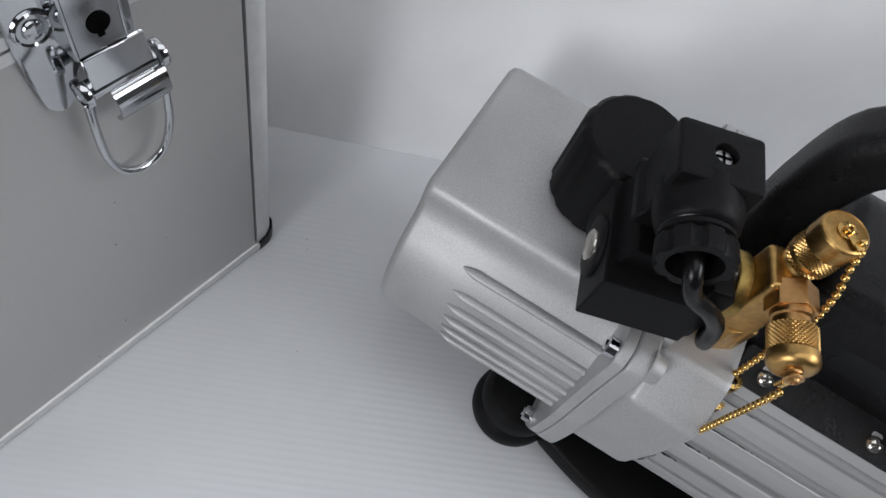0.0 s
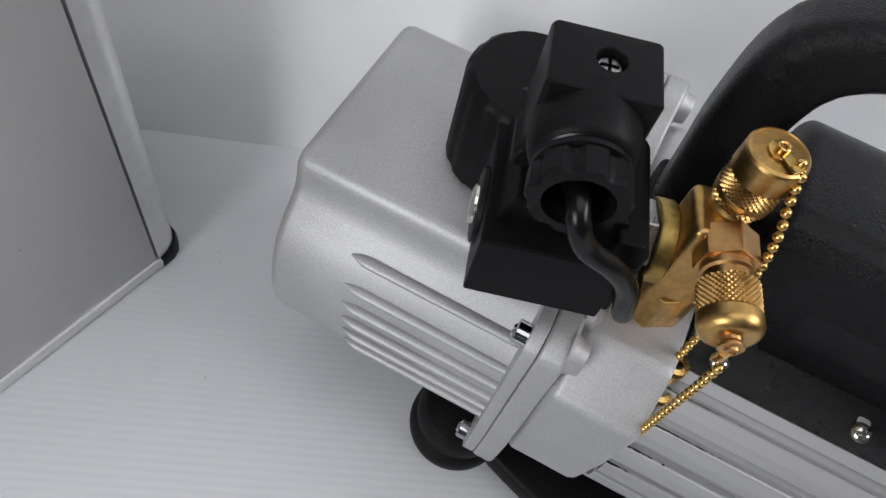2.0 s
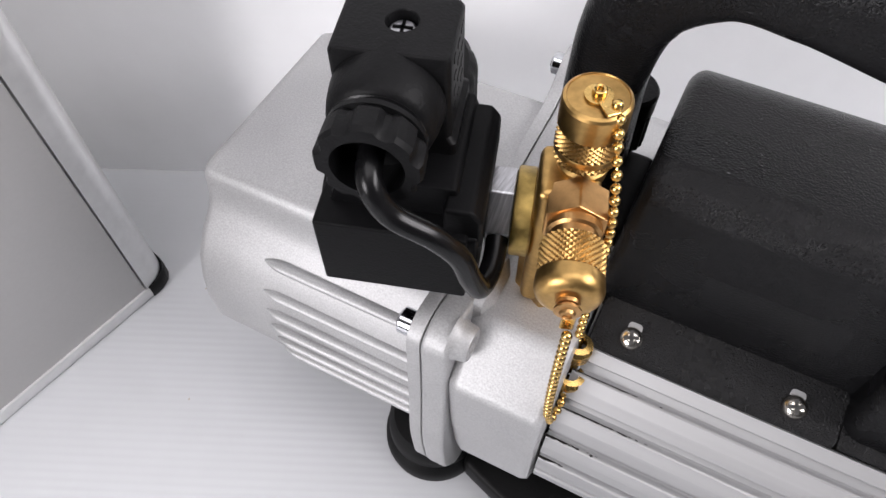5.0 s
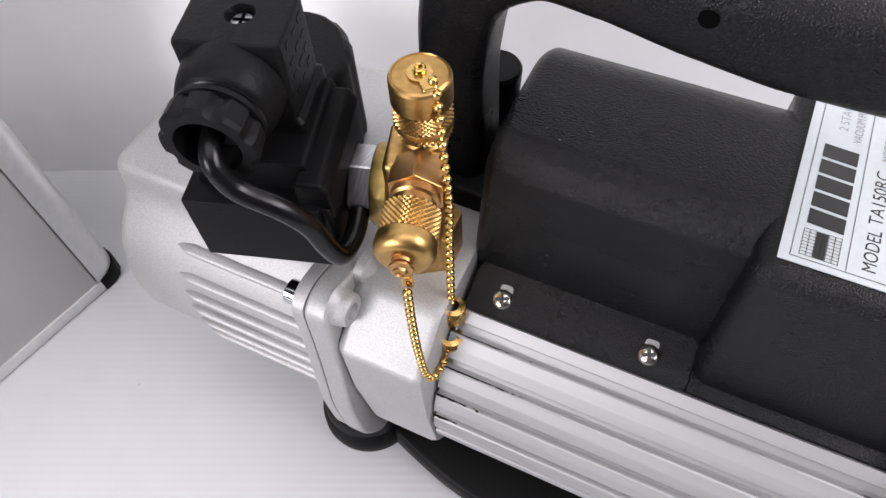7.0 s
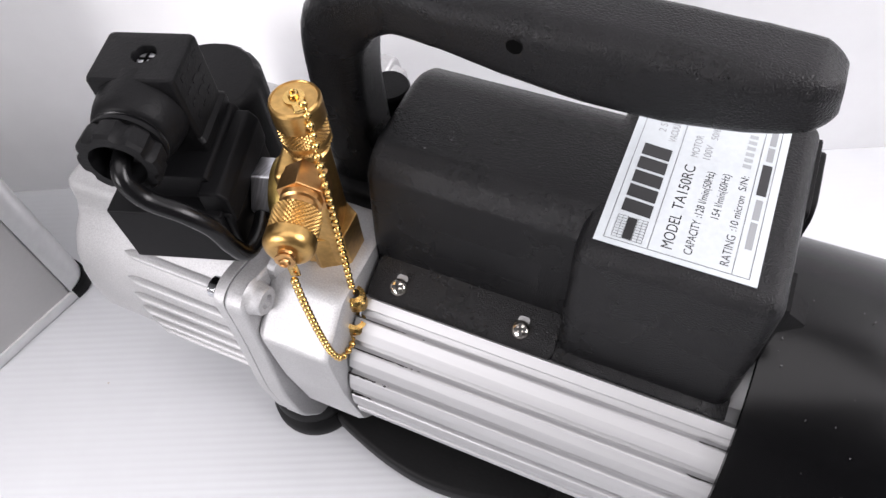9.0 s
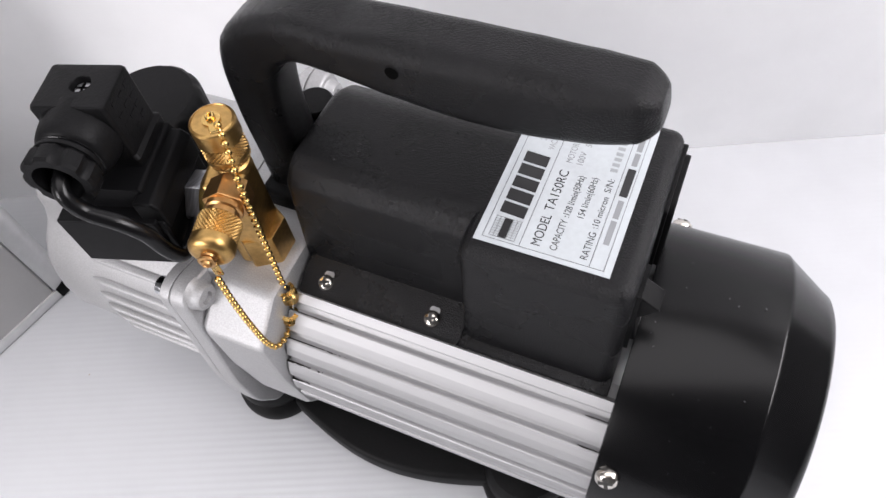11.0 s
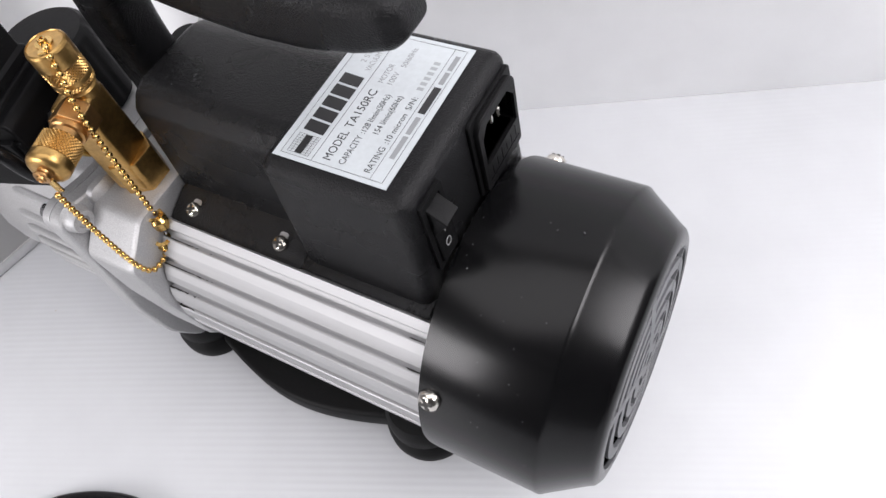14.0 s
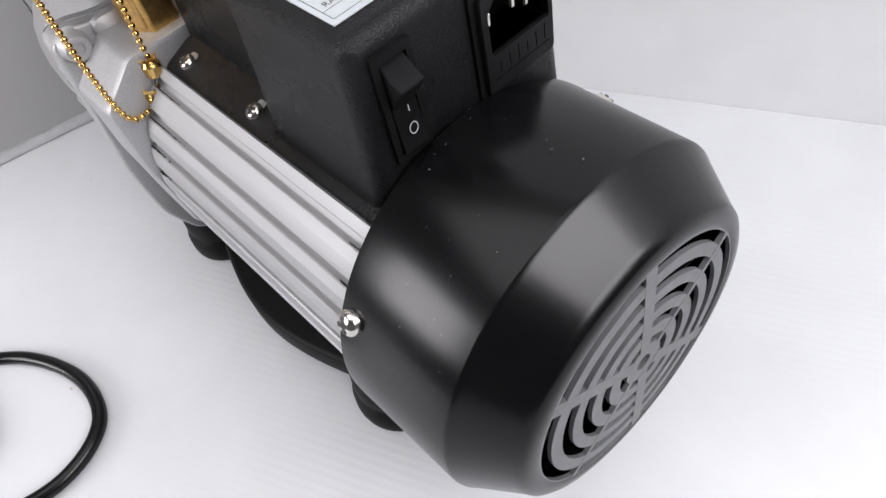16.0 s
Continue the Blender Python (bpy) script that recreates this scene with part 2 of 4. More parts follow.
def round_poly(pts, r, n=4):
    """A polygon with its corners rounded by r (or by a radius for each corner)."""
    out = []
    m = len(pts)
    for i in range(m):
        p, q, s = Vector(pts[i - 1]), Vector(pts[i]), Vector(pts[(i + 1) % m])
        rr = r[i] if isinstance(r, (list, tuple)) else r
        a = q + (p - q).normalized() * min(rr, (p - q).length * 0.45)
        c = q + (s - q).normalized() * min(rr, (s - q).length * 0.45)
        for k in range(n + 1):
            t = k / n
            v = a * (1 - t) ** 2 + q * 2 * t * (1 - t) + c * t * t
            out.append((v.x, v.y))
    return out


def thing(name, label, category, m=Matrix.Identity(4), group="", kind=""):
    ob = new(name)
    ob.empty_display_size = 0.02
    ob.matrix_world = m
    return tagged(ob, label, category, group, kind)


# ---- the setting: a bench top and back board; the room shell is added, out of view ----
WALL_Y = 0.187
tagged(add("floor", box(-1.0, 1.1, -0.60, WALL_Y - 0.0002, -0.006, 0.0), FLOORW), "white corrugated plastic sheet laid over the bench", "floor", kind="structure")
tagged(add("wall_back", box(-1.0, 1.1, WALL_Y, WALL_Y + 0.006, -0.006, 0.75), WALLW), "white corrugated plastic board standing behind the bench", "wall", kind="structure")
tagged(add("bench", box(-1.348, 1.598, -0.62, 0.298, -0.046, -0.006), ROOM), "plain dark bench slab added under the white sheet", "bench", kind="structure")
# unseen shell added for bounce; its dark paint keeps reflections in black parts low
RX0, RX1, RY0, RY1, RZ0, RZ1 = -1.35, 1.6, -2.2, 0.3, -0.75, 1.70
tagged(add("room_floor", box(RX0, RX1, RY0, RY1, RZ0 - 0.02, RZ0), DARKFLOOR), "plain dark room floor added out of view", "floor", kind="structure")
tagged(add("ceiling", box(RX0, RX1, RY0, RY1, RZ1, RZ1 + 0.02), ROOM), "plain dark ceiling added out of view", "ceiling", kind="structure")
for nm, x0, x1, y0, y1 in (("wall_north", RX0, RX1, RY1, RY1 + 0.05), ("wall_south", RX0, RX1, RY0 - 0.05, RY0), ("wall_west", RX0 - 0.05, RX0, RY0, RY1), ("wall_east", RX1, RX1 + 0.05, RY0, RY1)):
    tagged(add(nm, box(x0, x1, y0, y1, RZ0, RZ1), ROOM), "plain dark room wall added out of view", "wall", kind="structure")
# ---- vacuum pump ----
YAW = -24.3
PUMP = pose(0, 0, 0, 0, 0, YAW)
pump = thing("vacuum_pump", "silver and black two-stage rotary vacuum pump on the white bench", "vacuum pump", PUMP)
V0, W0 = 0.0330, 0.100  # the shaft's line


def screw(name, parent, at, normal, r=0.0042, h=0.0028, cross=True, material=STEEL, turn=20):
    """Pan-head screw with a cross recess, its head along normal."""
    m = Matrix.Translation(at) @ Vector(normal).to_track_quat("Z", "Y").to_matrix().to_4x4() @ Matrix.Rotation(radians(turn), 4, "Z")
    b = lathe([(r, -0.002), (r, h * 0.25), (r * 0.9, h * 0.62), (r * 0.62, h * 0.9), (r * 0.3, h), (0, h)], n=24)
    b.transform(m)
    s = add(name, b, material, parent)
    if cross:
        # the recess's shade is in the colour of a cross laid on top
        c = box(-r * 0.60, r * 0.60, -r * 0.16, r * 0.16, h * 0.7, h * 1.03)
        c = box(-r * 0.16, r * 0.16, -r * 0.60, r * 0.60, h * 0.7, h * 1.03, bm=c)
        c.transform(m)
        add("cross_recess_shade", c, RECESS, s if s.parent is pump else s.parent)
    return s


# oil casing: a drawn-in shoulder under a flat top, full sides, ribs along both flanks
VC = 0.0355


def casing_ring(u, k):
    """Half section (distance from the middle, height), mirrored; k shrinks it towards the middle for rounded ends."""
    half = [(0.0385, 0.1575), (0.0413, 0.1563), (0.0430, 0.1535), (0.0435, 0.1495), (0.0443, 0.1445), (0.0472, 0.1390), (0.0540, 0.1325), (0.0598, 0.1235), (0.0632, 0.112), (0.0648, 0.100),
            (0.0642, 0.086), (0.0600, 0.074), (0.0530, 0.062), (0.0420, 0.052), (0.020, 0.047)]
    ring = [(VC + d * k, W0 + (h - W0) * k) for d, h in half] + [(VC - d * k, W0 + (h - W0) * k) for d, h in half[::-1]]
    return [(u, v, w) for v, w in ring]


b = loft([casing_ring(u, k) for u, k in ((-0.1605, 0.90), (-0.1603, 0.955), (-0.1590, 0.985), (-0.1560, 1.0), (-0.11, 1.005), (-0.0605, 1.015))])
casing = add("oil_casing", b, SILVER, pump, "silver-painted cast oil casing", 50)


def rib(u0, v, w):
    """A rounded rib along the flank with a tapered nose, flattened against the casing."""
    rings = []
    for f in (0, 0.012, 0.03, 0.055, 0.085, 0.115, 0.4, 0.7, 1.0):
        r = 0.0021 * math.sin(min(f * 9, 1) * math.pi / 2) + 0.0002
        u = u0 + (-0.060 - u0) * f
        rings.append([(u, v + r * math.cos(a) * 1.1, w + r * 0.8 * math.sin(a)) for a in (2 * math.pi * i / 14 for i in range(14))])
    return loft(rings)


for i, (w, d) in enumerate(((0.1335, 0.0543), (0.1225, 0.0608), (0.1130, 0.0636), (0.1040, 0.0651), (0.0945, 0.0653), (0.0855, 0.0648))):
    u0 = -0.1295 + 0.0010 * i
    add("rib", rib(u0, VC - d, w), SILVER, casing)
    add("rib", rib(u0, VC + d, w), SILVER, casing)

# cover plate and flange with bolt ears
fl = [(-0.0690, 0.0625), (-0.060, 0.0665), (-0.044, 0.0620), (0.044, 0.0620), (0.0560, 0.0715), (0.0680, 0.0715), (0.0715, 0.056), (0.0700, 0.030), (0.0728, -0.010), (0.0705, -0.042), (0.0590, -0.0670),
      (-0.0590, -0.0670), (-0.0705, -0.042), (-0.0728, -0.010), (-0.0700, 0.030), (-0.0692, 0.052)]
b = prism(round_poly([(V0 + v * 0.994, W0 + w * 0.994) for v, w in fl], 0.008), "x", -0.0605, -0.0557, 0.0005)
add("cover_plate", b, SILVER, pump)
b = prism(round_poly([(V0 + v, W0 + w) for v, w in fl], 0.008), "x", -0.0555, -0.0465, 0.0015, 3)
flange = add("flange", b, SILVER, pump, "silver cast flange with bolt ears")
for v, w in ((-0.0620, 0.0585), (0.0620, 0.0620), (-0.0585, -0.0530), (0.0585, -0.0530)):
    b = lathe([(0, -0.0660), (0.0020, -0.0660), (0.0024, -0.0652), (0.0038, -0.0652), (0.0043, -0.0647), (0.0043, -0.0600)], "x", (0, V0 + v, W0 + w), 24)
    add("bolt", b, CHROME, flange)
    if w < 0:
        continue
    b = lathe([(0.0082, -0.0478), (0.0068, -0.0464), (0.0061, -0.0445), (0.0058, -0.0425), (0.0053, -0.0417), (0.0030, -0.0417), (0.0026, -0.0436), (0, -0.0436)], "x", (0, V0 + v * 0.975, W0 + w), 28)
    add("bolt_boss", b, SILVER, flange)

# bearing housing between flange and motor: a broad shoulder facing up and forward
hs = [(-0.0700, 0.0440), (-0.0510, 0.0600), (0.0510, 0.0600), (0.0700, 0.0440), (0.0690, 0.010), (0.0640, -0.030), (0.048, -0.058), (-0.048, -0.058), (-0.0640, -0.030), (-0.0690, 0.010)]
rings = []
for u, k in ((-0.0480, 0.95), (-0.0462, 0.965), (-0.0445, 0.985), (-0.0425, 1.0), (-0.0170, 1.0), (-0.0145, 0.985), (-0.0138, 0.95), (-0.0138, 0.85)):
    rings.append([(u, v, w) for v, w in round_poly([(V0 + v * k, W0 + w * k) for v, w in hs], 0.0028)])
housing = add("bearing_housing", loft(rings), SILVER, pump, "silver cast bearing housing", 40)
b = loft([[(u, V0 - 0.040 + dv * k, W0 + 0.055 + dw * k) for dv, dw in rrect(-0.011, 0.012, -0.010, 0.010, 0.005)] for u, k in ((-0.047, 1.0), (-0.044, 0.95), (-0.0415, 0.6))])
add("web", b, SILVER, housing)

# finned motor barrel
prof = []
NF, RF, RG = 29, 0.0660, 0.0630
FIN = 360 / NF


def at_angle(deg, r):
    return (V0 + r * math.cos(radians(deg)), W0 + r * math.sin(radians(deg)))


# one fin and the groove after it: degrees from the fin's middle, radius
LAND = ((-4.3, RF - 0.0006), (-3.9, RF - 0.0001), (-0.2, RF + 0.0002), (0.2, RF + 0.0002), (3.9, RF - 0.0001), (4.3, RF - 0.0006), (4.5, RG + 0.0008), (4.9, RG), (7.4, RG), (7.8, RG + 0.0008))
for i in range(NF):
    c = 141.2 + FIN * i
    if 45 < c % 360 < 120:
        prof += [at_angle(c + f, 0.0560) for f in (-4, 0, 4)]
        continue
    if i == NF - 1:
        prof += [at_angle(c - 4, 0.0560), at_angle(c + 0.4, 0.0600)]
    for f, r in LAND[3:] if i == NF - 1 else LAND:
        prof.append(at_angle(c + f, r))
barrel = add("motor_barrel", prism(prof, "x", -0.0128, 0.134), ALU, pump, "bright extruded aluminium motor barrel with cooling fins", 3)
# oily grime dried in the grooves
random.seed(5)
for u0, spread, k, n in ((-0.0125, 0.008, 0, 90), (-0.0125, 0.010, 1, 110), (-0.0125, 0.006, 2, 70), (-0.0125, 0.004, 3, 40), (0.1200, 0.004, 0, 30), (0.1195, 0.005, 1, 36)):
    t = radians(141.2 + FIN * k - 4.45)
    bm = bmesh.new()
    for q in range(n):
        u = u0 + abs(random.gauss(0, spread))
        r = RF - 0.0007 - abs(random.gauss(0, 0.0008))
        c = Vector((u, V0 + r * math.cos(t), W0 + r * math.sin(t)))
        mm = Matrix.Translation(c) @ Vector((0, math.sin(t), -math.cos(t))).to_track_quat("Z", "Y").to_matrix().to_4x4()
        bmesh.ops.create_circle(bm, cap_ends=True, segments=8, radius=random.uniform(0.00020, 0.00058), matrix=mm @ Matrix.Diagonal((random.uniform(1, 3.5), 1, 1, 1)))
    tagged(add("grime", bm, GRIME, barrel), "dried dark oily grime", kind="stuff")

# fan cover with grille
VF0, WF0, RC = 0.0318, 0.0992, 0.0692
b = lathe([(RC - 0.0016, 0.1279), (RC, 0.1282), (RC + 0.0002, 0.131), (RC + 0.0003, 0.1778), (RC, 0.1788), (RC - 0.0009, 0.1798), (0.0582, 0.1952), (0.0570, 0.1974), (0.0548, 0.1988), (0.0512, 0.1994), (0.0497, 0.1990), (0.0494, 0.1968),
           (0.0545, 0.1930), (RC - 0.0040, 0.1785), (RC - 0.0018, 0.1740), (RC - 0.0016, 0.128)], "x", (0, VF0, WF0), 128, closed=True)
cover = add("fan_cover", b, PAINT, pump, "black satin-painted steel fan cover, slightly scuffed", 30)
# grille colour, greyer than the cover's black
GREYPAINT = mat("greyed_black_paint", (0.12, 0.123, 0.13), 0.5, 0, 0.1, 300, stain=0.15, spec=0.4)


def dome(r):
    """The grille swells out a little towards its hub."""
    return 0.1990 + 0.0012 * (1 - (r / 0.050) ** 2)


def arc_bar(r0, r1, a0, a1, n=28, deep=0.0016):
    """A curved bar of the grille, between two radii and two angles."""
    ring = []
    for k in range(n + 1):
        t = radians(a0 + (a1 - a0) * k / n)
        cs, sn = math.cos(t), math.sin(t)
        ring.append([(dome(r0) - deep, VF0 + r0 * cs, WF0 + r0 * sn), (dome(r1) - deep, VF0 + r1 * cs, WF0 + r1 * sn), (dome(r1), VF0 + r1 * cs, WF0 + r1 * sn), (dome(r0), VF0 + r0 * cs, WF0 + r0 * sn)])
    return loft(ring)


def spoke_bar(a, r0, r1, half):
    """A spoke of the grille along the angle a, half as wide as twice half."""
    t = radians(a)
    d, sd = Vector((0, math.cos(t), math.sin(t))), Vector((0, -math.sin(t), math.cos(t)))
    c = Vector((0, VF0, WF0))
    ring = []
    for k in range(5):
        r = r0 + (r1 - r0) * k / 4
        p, f = c + d * r, dome(r) + 0.0001
        ring.append([p + sd * half + Vector((f - 0.0017, 0, 0)), p + sd * half + Vector((f, 0, 0)), p - sd * half + Vector((f, 0, 0)), p - sd * half + Vector((f - 0.0017, 0, 0))])
    return loft(ring)


add("grille", arc_bar(0.0034, 0.0088, 0, 360, n=48), GREYPAINT, cover, "dark grey slotted grille", 30)
for r0, r1 in ((0.0122, 0.0176), (0.0214, 0.0262), (0.0306, 0.0352), (0.0398, 0.0448)):
    add("ring", arc_bar(r0, r1, 0, 360, n=72), GREYPAINT, cover)
add("ring", arc_bar(0.0492, 0.0512, 0, 360, n=72), GREYPAINT, cover)
for a, half in ((89, 0.0026), (147, 0.0026), (271, 0.0026), (321, 0.0026), (31, 0.0012), (225, 0.0012)):
    add("spoke", spoke_bar(a, 0.008, 0.0500, half), GREYPAINT, cover)
b = lathe([(0.0, 0.1850), (0.012, 0.1850), (0.016, 0.180), (0.016, 0.170), (0, 0.170)], "x", (0, VF0, WF0), 24)
add("fan_hub", b, RUBBER, cover, "black plastic fan behind the grille")
for k in range(7):
    b = box(0.166, 0.1885, 0.012, 0.045, -0.0008, 0.0008)
    b.transform(Matrix.Translation((0, VF0, WF0)) @ Matrix.Rotation(2 * math.pi * k / 7, 4, "X"))
    add("fan_blade", b, RUBBER, cover)
# backing disc added near black, painting the shade seen through the slots
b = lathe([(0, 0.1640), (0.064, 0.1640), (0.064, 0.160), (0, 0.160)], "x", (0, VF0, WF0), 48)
add("shade_backing_disc", b, DARK, cover)
for a in (153, 27):
    t = radians(a)
    nrm = (0, math.cos(t), math.sin(t))
    screw("cover_screw", cover, (0.1335, VF0 + RC * nrm[1], WF0 + RC * nrm[2]), nrm, 0.0047, 0.0036)
# chips and lint on the painted steel
random.seed(11)
bm = bmesh.new()
for q in range(44):
    u, t = random.uniform(0.129, 0.176), radians(random.uniform(60, 190))
    r = RC + 0.0003
    c = Vector((u, VF0 + r * math.cos(t), W0 + r * math.sin(t)))
    mm = Matrix.Translation(c) @ Vector((0, math.cos(t), math.sin(t))).to_track_quat("Z", "X").to_matrix().to_4x4() @ Matrix.Rotation(random.uniform(0, 6), 4, "Z")
    bmesh.ops.create_circle(bm, cap_ends=True, segments=6, radius=random.uniform(0.00008, 0.00020), matrix=mm @ Matrix.Diagonal((random.uniform(1, 3), 1, 1, 1)))
tagged(add("lint", bm, DUST, cover), "specks of pale lint", kind="stuff")

# terminal box: a wide end under the label, a narrower capacitor end with sloped shoulders, a foot strip on each side
BX0, BX1, BT = 0.0630, 0.1248, 0.2105
CREASE = 0.0207
b = prism([(-0.0035, 0.138), (0.0012, BT), (0.0790, BT), (0.0835, 0.138)], "x", BX0, BX1)
bevel(b, 0.0056, 5)
tbox = add("terminal_box", b, LEATHER, pump, "black grained plastic terminal box", 40)
b = prism([at_angle(121, 0.057), at_angle(121, 0.0612), at_angle(128.6, 0.0642), at_angle(128.6, 0.057)], "x", BX0 + 0.0005, BX1, 0.0006)
add("lower_lip", b, LEATHER, tbox)
cap_pts = round_poly([(0.0085, 0.150), (0.0110, 0.2020), (0.0152, 0.2076), (CREASE, BT - 0.0004), (0.0565, BT - 0.0004), (0.0675, 0.2030), (0.0709, 0.150)], [0.0005, 0.0016, 0.0012, 0.0014, 0.0060, 0.0030, 0.0005])
rings = []
for u, inset in [(-0.0133 + 0.0050 * (1 - math.sin(a)), 0.0050 * (1 - math.cos(a))) for a in (radians(90 - 15 * k) for k in range(7))] + [(0.068, 0)]:
    kv, kw = 1 - inset / 0.031, 1 - inset / 0.060
    rings.append([(u - (0.05 * (BT - w) if u < 0 else 0), 0.0397 + (v - 0.0397) * kv, 0.150 + (w - 0.150) * kw) for v, w in cap_pts])
b = loft(rings)
add("capacitor_cover", b, LEATHER, tbox, "", 40)
p0, p1 = (0.00943, 0.1680), (0.01052, 0.1890)
b = prism([(p0[0] - 0.00012, p0[1]), (p1[0] - 0.00012, p1[1]), (p1[0] + 0.002, p1[1]), (p0[0] + 0.002, p0[1])], "x", 0.0125, 0.0517)
add("side_field", b, SMOOTHBLACK, tbox, "smooth raised field on the grained side")
sn = Vector((0, -0.381, 0.925))
up = Vector((0, 0.925, 0.381))


def strip_frame(c, s=1):
    """Frame on the sloped foot strip: x along the shaft, y up the slope, z out of it; s -1 for the far side."""
    return Matrix(((1, 0, 0, c.x), (0, s * up.y, s * sn.y, c.y), (0, up.z, sn.z, c.z), (0, 0, 0, 1)))


for s in (1, -1):
    b = prism(rrect(-0.0370, 0.0386, -0.0099, 0.0105, 0.0045), "z", -0.0028, 0.0, 0.0008)
    b.transform(strip_frame(Vector((0.0250, 0.0397 - s * 0.0391, 0.15275)), s))
    add("foot_strip", b, LEATHER, tbox)
for u in (0.0, 0.0497):
    c = Vector((u, -0.0006, 0.1523))
    b = prism(rrect(-0.0022, 0.0022, -0.0030, 0.0052, 0.0012), "z", -0.0010, 0.00025)
    b.transform(strip_frame(c))
    add("slot", b, ALU, tbox)
    screw("box_screw", tbox, c, sn, 0.0037, 0.0030)

# pale specks of dust on the box
random.seed(31)
bm = bmesh.new()
for q in range(12):
    u, v = random.uniform(0.000, 0.060), random.uniform(0.022, 0.054)
    bmesh.ops.create_circle(bm, cap_ends=True, segments=6, radius=random.uniform(0.0001, 0.0003), matrix=Matrix.Translation((u, v, BT - 0.0002)) @ Matrix.Diagonal((random.uniform(1, 2), 1, 1, 1)))
tagged(add("lint", bm, DUST, tbox), "specks of pale lint", kind="stuff")

# rating label
LU, LV = 0.0678, 0.0070
LW, LH = 0.0668, 0.0474
LT = Matrix(((0, -1, 0, LU), (1, 0, 0, LV), (0, 0, 1, BT + 0.0001), (0, 0, 0, 1)))  # text x runs across the box, text y back along the shaft
b = box(0, LW, -LH, 0, 0, 0.00025)
b.transform(LT)
label_ob = add("rating_label", b, LABEL, tbox, "silver rating label printed in black")


def ink(name, b, material=INK):
    b.transform(LT @ Matrix.Translation((0, 0, 0.00032)))
    me = bpy.data.meshes.new(name)
    b.to_mesh(me)
    b.free()
    me.materials.append(material)
    ob = new(name, me)
    ob.parent = label_ob
    return ob


def quad(x0, x1, y0, y1, bm=None):
    return box(x0, x1, -y1, -y0, 0, 0.00004, bm=bm)


def words(text, x, y, size, width=None, material=INK, shear=0.0):
    """Printed words: x to the left end, y to the foot of the letters, width their whole length."""
    c = bpy.data.curves.new("words", "FONT")
    c.body, c.size, c.shear = text, size, shear
    o = bpy.data.objects.new("words", c)
    scene.collection.objects.link(o)
    bpy.context.view_layer.update()
    me = bpy.data.meshes.new_from_object(o.evaluated_get(bpy.context.evaluated_depsgraph_get()))
    bpy.data.objects.remove(o)
    b = bmesh.new()
    b.from_mesh(me)
    bpy.data.meshes.remove(me)
    xs = [v.co.x for v in b.verts]
    k = width / (max(xs) - min(xs)) if width else 1.0
    b.transform(Matrix.Translation((x, -y, 0)) @ Matrix.Diagonal((k, 1, 1, 1)) @ Matrix.Translation((-min(xs), 0, 0)))
    return ink("printed_word", b, material)


for x0, x1, y0, y1 in ((0.0018, 0.0650, 0.0026, 0.00275), (0.0018, 0.0650, 0.0448, 0.04495), (0.0018, 0.00195, 0.00285, 0.0447), (0.06485, 0.0650, 0.00285, 0.0447),
                       (0.0021, 0.0647, 0.0157, 0.01585), (0.0021, 0.0647, 0.0399, 0.04005)):
    ink("border_line", quad(x0, x1, y0, y1))
b = None
for k in range(9):
    b = quad(0.0030 + 0.00105 * k, 0.00312 + 0.00105 * k, 0.0046, 0.0138, b)
for k in range(7):
    b = quad(0.0030, 0.01152, 0.0046 + 0.00151 * k, 0.00472 + 0.00151 * k, b)
b = quad(0.0032, 0.0113, 0.0078, 0.0105, b)
tagged(ink("maker_emblem", b), "fine printed grid emblem", kind="stuff")
# the maker's mark, as plain heavy blocks
for k in range(5):
    x = 0.0128 + 0.0060 * k
    b = prism([(x, -0.0138), (x + 0.0050, -0.0138), (x + 0.0056, -0.0048), (x + 0.0006, -0.0048)], "z", 0, 0.00004)
    ink("maker_mark", b)
words("2 STAGE", 0.0490, 0.0098, 0.0034, 0.0120, GREYINK)
words("VACUUM PUMP", 0.0455, 0.0138, 0.0034, 0.0165, GREYINK)
words("MODEL", 0.0042, 0.0224, 0.0048, 0.0132)
words("TA150RC", 0.0192, 0.0221, 0.0048, 0.0186)
words("CAPACITY", 0.0042, 0.0281, 0.0036, 0.0130)
words(":128 l/min(50Hz)", 0.0185, 0.0280, 0.0034, 0.0188)
words("154 l/min(60Hz)", 0.0198, 0.0327, 0.0034, 0.0182)
words("RATING", 0.0042, 0.0386, 0.0036, 0.0112)
words(":10 micron", 0.0172, 0.0384, 0.0033, 0.0138)
words("S/N:", 0.0332, 0.0382, 0.0034, 0.0060)
words("MOTOR", 0.0418, 0.0218, 0.0034, 0.0096, GREYINK)
words("100V", 0.0420, 0.0256, 0.0034, 0.0062, GREYINK)
words("50/60Hz", 0.0510, 0.0262, 0.0032, 0.0102, GREYINK)
LIGHTINK = mat("light_grey_print", (0.33, 0.35, 0.36), 0.5)
for k in range(6):
    ink("serial_bar", quad(0.0426 + 0.0026 * k, 0.0441 + 0.0026 * k, 0.0354, 0.0380), LIGHTINK)
for x0, x1, y0, y1, m in ((0.0120, 0.0222, 0.0417, 0.0437, GREYINK), (0.0232, 0.0312, 0.0417, 0.0437, GREYINK), (0.0330, 0.0458, 0.0412, 0.0441, INK), (0.0474, 0.0534, 0.0417, 0.0437, GREYINK), (0.0544, 0.0618, 0.0417, 0.0437, GREYINK)):
    ink("maker_name_bar", quad(x0, x1, y0, y1), m)

